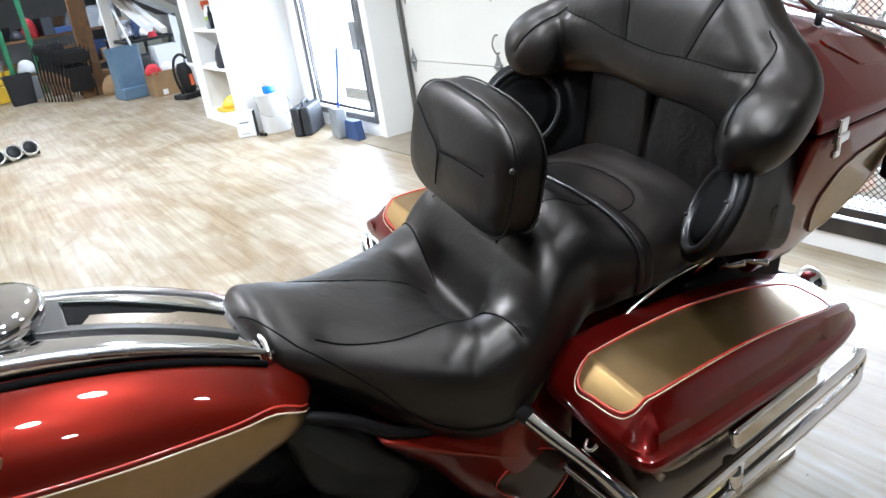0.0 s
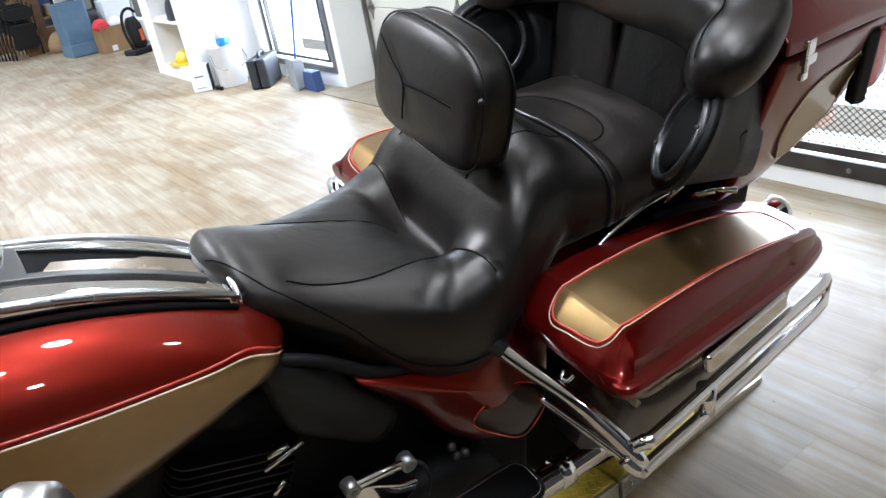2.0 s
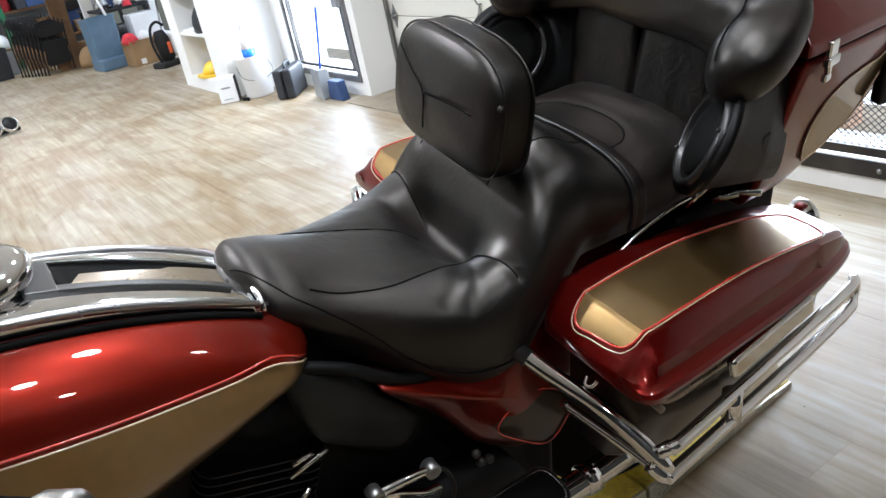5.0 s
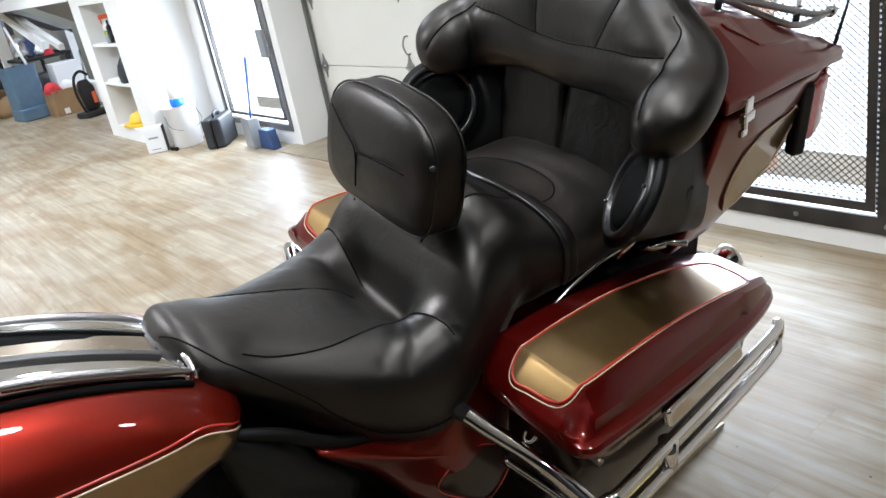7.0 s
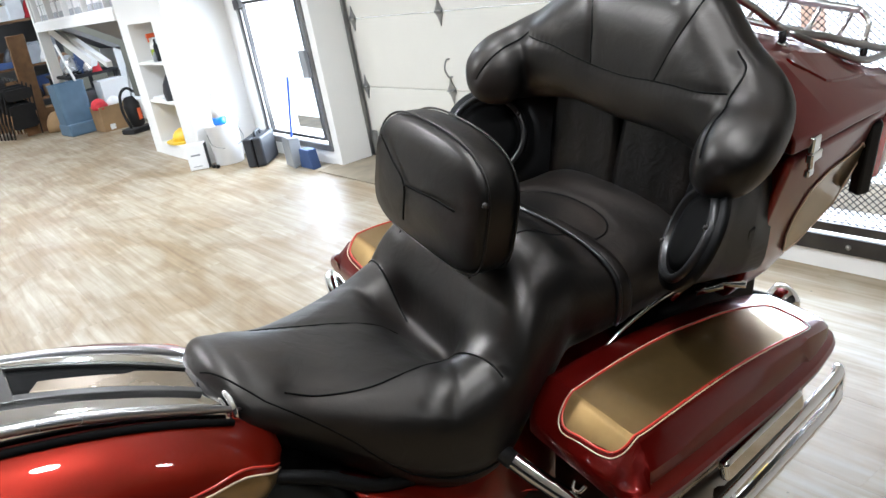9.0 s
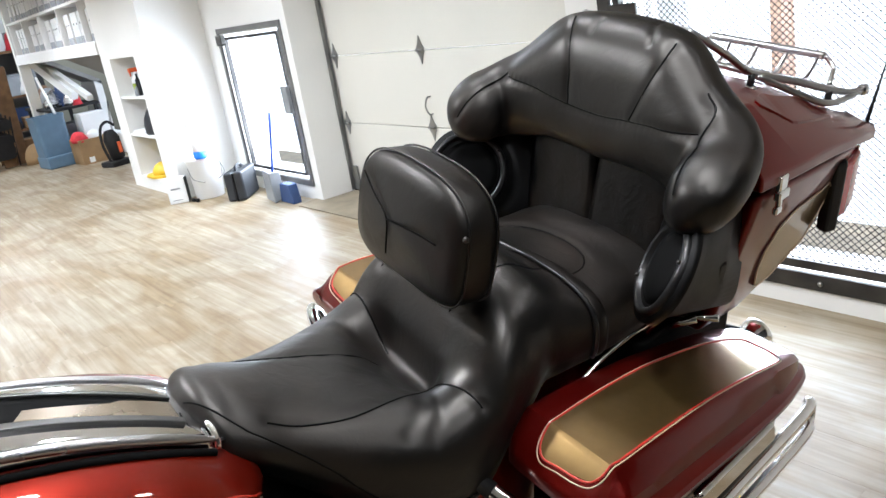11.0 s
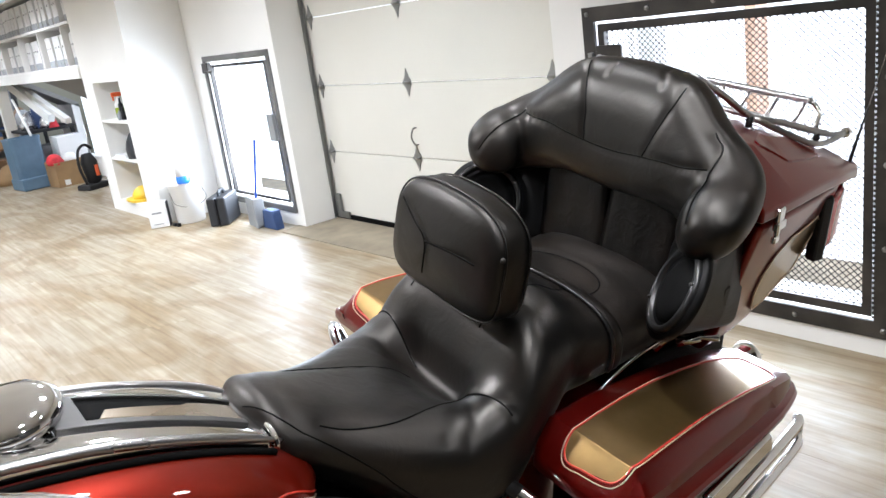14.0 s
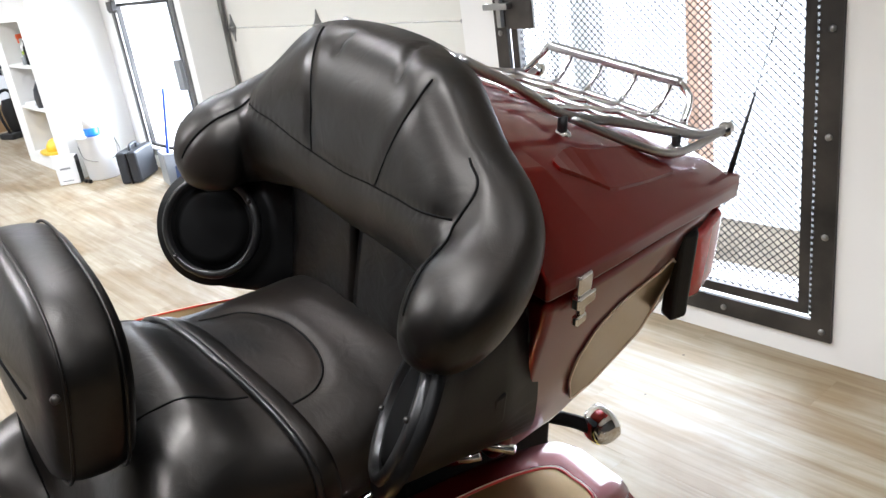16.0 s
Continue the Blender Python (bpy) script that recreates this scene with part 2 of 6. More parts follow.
    # grit: scattered dark specks
    vo = N.new("ShaderNodeTexVoronoi")
    vo.inputs["Scale"].default_value, vo.inputs["Randomness"].default_value = 7.0, 1.0
    Lk.new(geo.outputs["Position"], vo.inputs["Vector"])
    gt = N.new("ShaderNodeMapRange")
    gt.inputs["From Min"].default_value, gt.inputs["From Max"].default_value = 0.02, 0.034
    gt.inputs["To Min"].default_value, gt.inputs["To Max"].default_value = 0.12, 1.0
    Lk.new(vo.outputs["Distance"], gt.inputs["Value"])
    gmix = N.new("ShaderNodeMix")
    gmix.data_type, gmix.blend_type = "RGBA", "MULTIPLY"
    gmix.inputs[0].default_value = 1.0
    Lk.new(dmix.outputs[2], gmix.inputs[6])
    Lk.new(gt.outputs[0], gmix.inputs[7])
    Lk.new(gmix.outputs[2], mix.inputs[6])
    Lk.new(tr.outputs[0], mix.inputs[7])
    Lk.new(mix.outputs[2], b.inputs["Base Color"])
    s = N.new("ShaderNodeTexNoise")
    s.inputs["Scale"].default_value = 1.5
    Lk.new(add.outputs[0], s.inputs["Vector"])
    mr = N.new("ShaderNodeMapRange")
    mr.inputs["To Min"].default_value, mr.inputs["To Max"].default_value = 0.36, 0.52
    Lk.new(s.outputs["Fac"], mr.inputs["Value"])
    Lk.new(mr.outputs[0], b.inputs["Roughness"])
    bp = N.new("ShaderNodeBump")
    bp.inputs["Strength"].default_value, bp.inputs["Distance"].default_value = 0.12, 0.002
    Lk.new(g.outputs["Fac"], bp.inputs["Height"])
    Lk.new(bp.outputs[0], b.inputs["Normal"])
    return m


FLOOR = m_floor()
JOINT = mat("floor_joint", (0.26, 0.225, 0.17), 0.8)


# ---- mesh helpers ----
def part(name, bm, material, parent=None, label="", smooth=True, bevel=0.0, segs=3, mats=None):
    """Links a bmesh as one mesh object, under parent where it is given."""
    bmesh.ops.recalc_face_normals(bm, faces=bm.faces[:])
    me = bpy.data.meshes.new(name)
    bm.to_mesh(me)
    bm.free()
    for mt in [material] + (mats or []):
        me.materials.append(mt)
    if smooth:
        for p in me.polygons:
            p.use_smooth = True
    ob = new(name, me)
    if bevel:
        md = ob.modifiers.new("bevel", "BEVEL")
        md.width, md.segments, md.limit_method, md.angle_limit = bevel, segs, "ANGLE", radians(28)
        md.harden_normals = True
    if parent is not None:
        ob.parent = parent
    if label:
        ob["label"] = label
    return ob


def empty(name, m, label, category, group="", kind="", parent=None):
    ob = new(name)
    ob.matrix_world = m
    tagged(ob, label, category, group, kind)
    return ob


def box(bm, x0, y0, z0, x1, y1, z1, m=None):
    vs = [bm.verts.new((x, y, z)) for z in (z0, z1) for y in (y0, y1) for x in (x0, x1)]
    if m is not None:
        for v in vs:
            v.co = m @ v.co
    for f in ((0, 2, 3, 1), (4, 5, 7, 6), (0, 1, 5, 4), (2, 6, 7, 3), (0, 4, 6, 2), (1, 3, 7, 5)):
        bm.faces.new([vs[i] for i in f])
    return vs


def boxes(*args):
    bm = bmesh.new()
    for a in args:
        box(bm, *a)
    return bm


def rings(bm, loops, closed=False, cap=True):
    """Skins loops of equally many points."""
    vv = [[bm.verts.new(p) for p in lp] for lp in loops]
    n = len(vv[0])
    last = len(vv) if closed else len(vv) - 1
    for i in range(last):
        a, b = vv[i], vv[(i + 1) % len(vv)]
        for j in range(n):
            k = (j + 1) % n
            bm.faces.new((a[j], a[k], b[k], b[j]))
    if cap and not closed:
        bm.faces.new(vv[0][::-1])
        bm.faces.new(vv[-1])
    return vv


def curve(pts, n=8, closed=False):
    """A smooth line through points (Catmull-Rom)."""
    P = [np.array(p, float) for p in pts]
    m = len(P)
    out = []
    for i in range(m if closed else m - 1):
        p0 = P[i - 1] if (i > 0 or closed) else 2 * P[0] - P[1]
        p1, p2 = P[i], P[(i + 1) % m]
        p3 = P[(i + 2) % m] if (closed or i + 2 < m) else 2 * P[-1] - P[-2]
        for k in range(n):
            t = k / n
            out.append(0.5 * (2 * p1 + (p2 - p0) * t + (2 * p0 - 5 * p1 + 4 * p2 - p3) * t * t + (3 * p1 - p0 - 3 * p2 + p3) * t ** 3))
    if not closed:
        out.append(P[-1])
    return out


def tube(bm, pts, r, sides=10, n=6, closed=False, smooth=True):
    line = [Vector(p) for p in (curve(pts, n, closed) if smooth and len(pts) > 2 else pts)]
    m = len(line)
    loops, up = [], None
    for i, p in enumerate(line):
        a = line[(i - 1) % m] if (i or closed) else p
        b = line[(i + 1) % m] if (i < m - 1 or closed) else p
        t = (b - a).normalized()
        if up is None:
            up = t.orthogonal().normalized()
        up = (up - t * up.dot(t)).normalized()
        w = t.cross(up)
        rr = r(i / max(1, m - 1)) if callable(r) else r
        loops.append([p + (up * math.cos(q) + w * math.sin(q)) * rr for q in np.linspace(0, 2 * math.pi, sides, endpoint=False)])
    rings(bm, loops, closed)
    return bm


def tubes(r, *paths, sides=10, n=6, closed=False):
    bm = bmesh.new()
    for p in paths:
        tube(bm, p, r, sides, n, closed)
    return bm


def lathe(bm, prof, m=None, sides=24):
    """Turns (radius, height) pairs round the z axis."""
    loops = []
    for r, z in prof:
        lp = [Vector((r * math.cos(q), r * math.sin(q), z)) for q in np.linspace(0, 2 * math.pi, sides, endpoint=False)]
        loops.append([(m @ p if m is not None else p) for p in lp])
    rings(bm, loops)
    return bm


def turned(prof, m=None, sides=24):
    return lathe(bmesh.new(), prof, m, sides)


def hermite(xs, ys, x):
    """Smooth interpolation of a table, without overshoot worth minding."""
    xs, ys = np.array(xs, float), np.array(ys, float)
    d = np.gradient(ys, xs, axis=0) if len(xs) > 2 else np.repeat((ys[1:] - ys[:-1]) / (xs[1] - xs[0]), 2, axis=0)
    i = int(np.clip(np.searchsorted(xs, x) - 1, 0, len(xs) - 2))
    h = xs[i + 1] - xs[i]
    t = (x - xs[i]) / h
    return (2 * t**3 - 3 * t**2 + 1) * ys[i] + (t**3 - 2 * t**2 + t) * h * d[i] + (-2 * t**3 + 3 * t**2) * ys[i + 1] + (t**3 - t**2) * h * d[i + 1]


class Hull:
    """A body along y: stations of y, centre x, half width, top, bottom, squareness, dish of the top."""

    def __init__(self, st):
        self.y = [s[0] for s in st]
        self.v = np.array([s[1:] for s in st], float)

    def at(self, y, a, off=0.0):
        cx, w, zt, zb, e, dip = hermite(self.y, self.v, y)
        c, s = math.cos(a), math.sin(a)
        h = max(0.002, (zt - zb) / 2)
        x = math.copysign(abs(c) ** (2 / e), c) * max(w, 0.002)
        z = (zt + zb) / 2 + math.copysign(abs(s) ** (2 / e), s) * h
        if s > 0:
            z -= dip * max(0, 1 - (x / w) ** 2) ** 1.5 * s
        p = Vector((cx + x, y, z))
        if off:
            d = 1e-3
            u = self.at(y, a + d) - self.at(y, a - d)
            q = self.at(min(y + d, self.y[-1]), a) - self.at(max(y - d, self.y[0]), a)
            nrm = u.cross(q)
            if nrm.length > 1e-12:
                nrm.normalize()
                if nrm.dot(p - Vector((cx, y, (zt + zb) / 2))) < 0:
                    nrm = -nrm
                p = p + nrm * off
        return p

    def top(self, x, y, off=0.0):
        """The point of the upper side over x, y."""
        cx, w = hermite(self.y, self.v, y)[:2]
        best, span = math.pi / 2, math.pi / 2 - 0.02
        for _ in range(3):
            best = min(np.linspace(max(0.02, best - span), min(math.pi - 0.02, best + span), 31), key=lambda a: abs(self.at(y, a).x - x))
            span /= 14
        return self.at(y, best, off)

    def mesh(self, n=40, m=48, ends=0.0):
        bm = bmesh.new()
        ys = np.linspace(self.y[0], self.y[-1], m)
        rings(bm, [[self.at(y, a) for a in np.linspace(0, 2 * math.pi, n, endpoint=False)] for y in ys])
        return bm

    def patch(self, y0, y1, a0, a1, off, n=20, m=40):
        """A strip of the skin, set proud by off; a0 and a1 may follow y."""
        bm = bmesh.new()
        g = []
        for y in np.linspace(y0, y1, m):
            lo = a0(y) if callable(a0) else a0
            hi = a1(y) if callable(a1) else a1
            g.append([bm.verts.new(self.at(y, a, off)) for a in np.linspace(lo, hi, n)])
        for i in range(m - 1):
            for j in range(n - 1):
                bm.faces.new((g[i][j], g[i][j + 1], g[i + 1][j + 1], g[i + 1][j]))
        return bm

    def seam(self, bm, pts, r=0.0016, off=0.0004, n=14):
        """A sewn line over the top through (x, y) points."""
        tube(bm, self.trace(pts, off, n), r, 6, smooth=False)
        return bm

    def trace(self, pts, off=0.0, n=14):
        return [self.top(p[0], p[1], off) for p in curve([(a, b, 0) for a, b in pts], n)]


def groove(bm, lines, r=0.008, depth=0.003):
    """Presses a skin in along lines of points, as stitching does."""
    pts = np.array([tuple(p) for ln in lines for p in ln])
    bmesh.ops.recalc_face_normals(bm, faces=bm.faces[:])
    bm.normal_update()
    for v in bm.verts:
        d2 = float(((pts - np.array(v.co)) ** 2).sum(1).min())
        if d2 < 9 * r * r:
            v.co = v.co - v.normal * (depth * math.exp(-d2 / (r * r)))
    return bm


def press(bm, points, r, push):
    """Pushes a skin along one direction, most at the points."""
    pts = np.array([tuple(p) for p in points])
    for v in bm.verts:
        d2 = float(((pts - np.array(v.co)) ** 2).sum(1).min())
        if d2 < 9 * r * r:
            v.co = v.co + push * math.exp(-d2 / (r * r))
    return bm


def sections(polys):
    """Skins polygons of (x, z) at y: [(y, [(x, z), ...]), ...]."""
    bm = bmesh.new()
    rings(bm, [[Vector((x, y, z)) for x, z in p] for y, p in polys])
    return bm


def slab(outline, thick, axis="z"):
    """A plate with that outline (2D) and thickness."""
    bm = bmesh.new()
    put = {"z": lambda a, b, c: (a, b, c), "y": lambda a, b, c: (a, c, b), "x": lambda a, b, c: (c, a, b)}[axis]
    rings(bm, [[Vector(put(a, b, c)) for a, b in outline] for c in (0, thick)])
    return bm


def rounded(w, h, r, n=6, cx=0, cy=0):
    """A rectangle with round corners."""
    out = []
    for k, (sx, sy) in enumerate(((1, 1), (-1, 1), (-1, -1), (1, -1))):
        for q in np.linspace(0, math.pi / 2, n):
            a = q + k * math.pi / 2
            out.append((cx + sx * (w / 2 - r) + r * math.cos(a), cy + sy * (h / 2 - r) + r * math.sin(a)))
    return out


# ---- the room ----
W0 = 3.44  # face of the window wall
TOP = 2.75

tagged(part("wall_north", boxes(
    (-8.05, W0, 0, -6.2, 3.74, TOP), (-6.2, W0, 0, -5.06, 3.74, 0.17), (-6.2, W0, 1.39, -5.06, 3.74, TOP), (-5.06, W0, 0, -4.9, 3.74, TOP),
    (-4.9, W0, 2.3, -1.99, 3.74, TOP), (-1.99, W0, 0, -1.72, 3.74, TOP), (-1.72, W0, 0, -0.42, 3.74, 0.14), (-1.72, W0, 1.4, -0.42, 3.74, TOP),
    (-0.42, W0, 0, 3.3, 3.74, TOP)), WHITE, smooth=False), "white painted wall with two window openings", "wall", kind="structure")
# East and south walls are unseen; their dark colour keeps leather reflections black.
tagged(part("wall_east", boxes((3.0, -3.2, 0, 3.2, W0, TOP)), CHARCOAL, smooth=False), "unseen wall, dark to keep reflections black", "wall", kind="structure")
tagged(part("wall_south", boxes((-3.2, -3.4, 0, 3.2, -3.2, TOP)), CHARCOAL, smooth=False), "unseen wall behind, dark to keep reflections black", "wall", kind="structure")
tagged(part("wall_west", boxes((-15.6, -3.2, 1.95, -15.4, 3.74, 4.2), (-15.6, -3.2, 0, -15.4, 0.2, 1.95)), WHITE, smooth=False), "white wall over a dark storage recess", "wall", kind="structure")
tagged(part("ceiling", boxes((-15.4, -3.2, TOP, 3.2, W0 + 0.3, TOP + 0.15)), WHITE, smooth=False), "plain white ceiling", "ceiling", kind="structure")
tagged(part("wall_south_west", boxes((-15.4, -3.4, 0, -3.2, -3.2, TOP)), WHITE, smooth=False), "plain white painted wall", "wall", kind="structure")
floor = tagged(part("floor", boxes((-15.4, -3.2, -0.1, 3.2, 3.76, -0.006)), JOINT, smooth=False), "light oak plank floor, satin and scuffed", "floor", kind="structure")

backdrop = tagged(part("backdrop", boxes((-15, 4.7, -3.5, 6, 4.8, 5)), m_glow("daylight_haze", (0.95, 0.98, 1.0), 1.7), smooth=False), "bright daylight haze outside the windows", "backdrop", kind="structure")
tagged(part("pavement", boxes((-15, 3.80, -0.25, 6, 4.69, -0.08)), CONCRETE, smooth=False), "bare concrete strip outside the windows", "pavement", kind="structure")


def bolt(parent, x, y, z, r=0.011):
    return part("bolt", turned([(r, 0), (r, 0.004), (r * 0.6, 0.008), (0.0005, 0.009)], pose(x, y, z, 90), 10), ZINC, parent)


def frame_bars(name, x0, z0, x1, z1, w, y0, y1, material, parent):
    bm = boxes((x0, y0, z0, x1, y1, z0 + w), (x0, y0, z1 - w, x1, y1, z1), (x0, y0, z0 + w, x0 + w, y1, z1 - w), (x1 - w, y0, z0 + w, x1, y1, z1 - w))
    return part(name, bm, material, parent, smooth=False)


def expanded_metal(x0, z0, x1, z1, y, px=0.030, pz=0.0135):
    """Diamond mesh: wavy strands that touch their neighbours."""
    V, F = [], []
    rows, cols = int((z1 - z0) / pz), int((x1 - x0) / px * 2)
    for r in range(rows):
        zc = z0 + (r + 0.5) * pz
        for c in range(cols + 1):
            s = 1 if (c + r) % 2 else -1
            x, z = x0 + c * px / 2, zc + s * pz * 0.5
            V += [(x, y, z - 0.0023), (x, y, z + 0.0023), (x, y + 0.002, z + 0.0023), (x, y + 0.002, z - 0.0023)]
            if c:
                a = len(V) - 8
                F += [(a, a + 1, a + 5, a + 4), (a + 1, a + 2, a + 6, a + 5), (a + 3, a, a + 4, a + 7)]
    me = bpy.data.meshes.new("mesh_screen")
    me.from_pydata(V, [], F)
    me.materials.append(MESH)
    return new("mesh_screen", me)


win = empty("window_1", pose(0, 0, 0), "steel framed window with bolted frame and expanded metal screen", "window", kind="structure")
frame_bars("window_frame", -1.775, 0.083, -0.355, 1.457, 0.068, W0 - 0.014, W0 + 0.004, STEEL, win)
frame_bars("sash_frame", -1.694, 0.165, -0.436, 1.376, 0.036, W0 - 0.004, W0 + 0.03, STEEL, win)
gap = bmesh.new()
for k in range(60):
    box(gap, -0.437, W0 + 0.002, 0.155 + k * 0.0205, -0.422, W0 + 0.006, 0.155 + k * 0.0205 + 0.0095)
part("perforated_strip", gap, STEEL, win, smooth=False)
for z in (0.118, 0.452, 0.775, 1.095, 1.425):
    bolt(win, -0.385, W0 - 0.014, z), bolt(win, -1.745, W0 - 0.014, z)
for x in (-1.40, -1.07, -0.74):
    bolt(win, x, W0 - 0.014, 0.115), bolt(win, x, W0 - 0.014, 1.425)
scr = expanded_metal(-1.68, 0.175, -0.45, 1.365, W0 + 0.012)
scr.parent = win
tagged(scr, kind="stuff")
win2 = empty("window_2", pose(0, 0, 0), "low steel framed window full of bright daylight", "window", kind="structure")
frame_bars("window_frame", -6.26, 0.115, -5.0, 1.445, 0.045, W0 - 0.014, W0 + 0.004, GREYSTEEL, win2)
frame_bars("sash_frame", -6.165, 0.195, -5.095, 1.365, 0.024, W0 - 0.004, W0 + 0.03, STEEL, win2)

# dark recess behind the far wall
rc = empty("storage_recess", pose(0, 0, 0), "dark storage recess beyond the far wall", "recess", kind="structure")
part("back_wall", boxes((-17.0, 0.1, 0, -16.9, 3.76, 1.95)), GREYTONE, rc, smooth=False)
part("side_wall", boxes((-16.9, 0.1, 0, -15.6, 0.2, 1.95)), CHARCOAL, rc, smooth=False)
part("side_wall", boxes((-16.9, 3.66, 0, -15.6, 3.76, 1.95)), CHARCOAL, rc, smooth=False)
part("recess_ceiling", boxes((-17.0, 0.1, 1.955, -15.61, 3.76, 2.05)), CHARCOAL, rc, smooth=False)
part("recess_floor", boxes((-16.9, 0.2, -0.1, -15.4, 3.66, -0.002)), CONCRETE, rc, smooth=False)
part("header_beam", boxes((-15.396, 0.2, 1.72, -15.3, 3.44, 1.95)), GREYTONE, rc, smooth=False)

# garage door
gd = empty("garage_door_1", pose(0, 0, 0), "cream white sectional garage door with steel hinges", "garage door", kind="structure")
for k in range(4):
    z0 = 0.045 + k * 0.53
    part("panel", boxes((-5.12, 3.76, z0, -1.9, 3.8, z0 + 0.526)), DOORWHITE, gd, smooth=False, bevel=0.006)
part("bottom_seal", boxes((-5.12, 3.75, 0.0, -1.9, 3.79, 0.043)), RUBBER, gd, smooth=False)
for k in range(1, 4):
    z = 0.045 + k * 0.53
    for x, s in ((-3.67, 1), (-4.82, 1), (-2.3, 1)):
        h = part("hinge", slab([(0, 0.095), (0.022, 0.038), (0.042, 0.015), (0.042, -0.015), (0.022, -0.038), (0, -0.095), (-0.022, -0.038), (-0.042, -0.015), (-0.042, 0.015), (-0.022, 0.038)], 0.006, "y"), ZINC, gd, smooth=False)
        h.matrix_local = pose(x, 3.752, z)
        part("hinge_pin", turned([(0.011, -0.035), (0.011, 0.035)], pose(x, 3.745, z, 0, 90), 10), ZINC, gd)
part("door_handle", tubes(0.006, [(-3.65, 3.76, 0.67), (-3.65, 3.73, 0.675), (-3.66, 3.715, 0.73), (-3.65, 3.73, 0.785), (-3.65, 3.76, 0.79)]), ZINC, gd)
part("track", boxes((-4.895, 3.742, 0.02, -4.872, 3.748, 2.25), (-4.895, 3.715, 0.02, -4.889, 3.742, 2.25)), ZINC, gd, smooth=False)
part("track_bracket", boxes((-4.86, 3.735, 0.02, -4.80, 3.755, 0.22), (-4.80, 3.735, 0.02, -4.70, 3.755, 0.075)), ZINC, gd, smooth=False, bevel=0.003)
tagged(part("threshold", slab([(-4.98, 3.25), (-1.95, 3.27), (-1.95, 3.9), (-5.15, 3.9)], 0.008), CONCRETE, smooth=False), "worn bare concrete strip at the garage door", "threshold", kind="structure")

# shelf block
blk = empty("shelf_alcove", pose(0, 0, 0), "white built-in alcove with open shelves", "shelf", kind="structure")
for nm, bx in (("side_panel", (-8.05, 2.87, 0, -7.75, W0, TOP)), ("side_panel", (-6.95, 2.87, 0, -6.55, W0, TOP)), ("header_panel", (-7.75, 2.87, 1.33, -6.95, W0, TOP)), ("plinth", (-7.75, 2.87, 0, -6.95, W0, 0.13)), ("back_panel", (-7.75, 3.3, 0.13, -6.95, W0, 1.33))):
    part(nm, boxes(bx), WHITE, blk, smooth=False)
for z in (0.55, 0.93):
    part("shelf_board", boxes((-7.75, 2.88, z, -6.95, 3.3, z + 0.025)), SHELFWHITE, blk, smooth=False)

# ---- the motorcycle ----
BIKE = pose(-0.357, 1.213, 0.12, 0, 11, -2.5)
bike = empty("motorcycle", BIKE, "red and gold touring motorcycle with black leather seats, leaning", "motorcycle")

# tank: along y, rear end at -0.36
TANK = Hull([(-1.10, 0, 0.10, 0.93, 0.70, 2.6, 0), (-0.98, 0, 0.165, 0.975, 0.66, 2.8, 0), (-0.8, 0, 0.19, 0.983, 0.655, 3.0, 0), (-0.65, 0, 0.195, 0.966, 0.665, 3.0, 0),
             (-0.55, 0, 0.19, 0.940, 0.695, 2.9, 0), (-0.45, 0, 0.18, 0.897, 0.735, 2.7, 0), (-0.39, 0, 0.165, 0.86, 0.762, 2.3, 0), (-0.36, 0, 0.12, 0.84, 0.775, 2.2, 0)])
tank = part("fuel_tank", TANK.mesh(48, 60), RED, bike, "glossy red tank with a gold lower flank")


def ang_at(hull, y, z, side=1):
    """The angle at which the skin stands at height z."""
    lo, hi = -1.5, 1.5
    for _ in range(24):
        a = (lo + hi) / 2
        lo, hi = (a, hi) if hull.at(y, a).z < z else (lo, a)
    return a if side > 0 else math.pi - a


stripe_z = lambda y: 0.838 + 0.125 * (-0.405 - y)
for s in (1, -1):
    lo = lambda y, s=s: -1.1 if s > 0 else math.pi + 1.1
    hi = lambda y, s=s: ang_at(TANK, y, stripe_z(y) - 9 * max(0, y + 0.435) ** 2, s)
    part("gold_panel", TANK.patch(-1.02, -0.375, lo, hi, 0.0012), GOLD, tank, "gold painted lower tank flank")
    bm, bm2 = bmesh.new(), bmesh.new()
    ys = np.linspace(-1.02, -0.375, 50)
    tube(bm, [TANK.at(y, hi(y), 0.0012) for y in ys], 0.0016, 6, smooth=False)
    tube(bm2, [TANK.at(y, ang_at(TANK, y, stripe_z(y) - 9 * max(0, y + 0.435) ** 2 + 0.008, s), 0.0006) for y in ys], 0.0018, 6, smooth=False)
    part("pinstripe", bm, STRIPE_CREAM, tank), part("pinstripe", bm2, STRIPE_RED, tank)

# tank console
CON = Hull([(-1.05, 0.008, 0.068, 1.002, 0.93, 5, 0), (-0.8, 0.009, 0.072, 1.008, 0.93, 6, 0), (-0.65, 0.011, 0.079, 0.988, 0.92, 6, 0), (-0.55, 0.012, 0.081, 0.957, 0.89, 6, 0), (-0.45, 0.014, 0.079, 0.912, 0.84, 6, 0), (-0.40, 0.016, 0.073, 0.883, 0.82, 6, 0)])
con = part("tank_console", CON.mesh(40, 40), CHROME, bike, "chrome tank console with a dark slot")


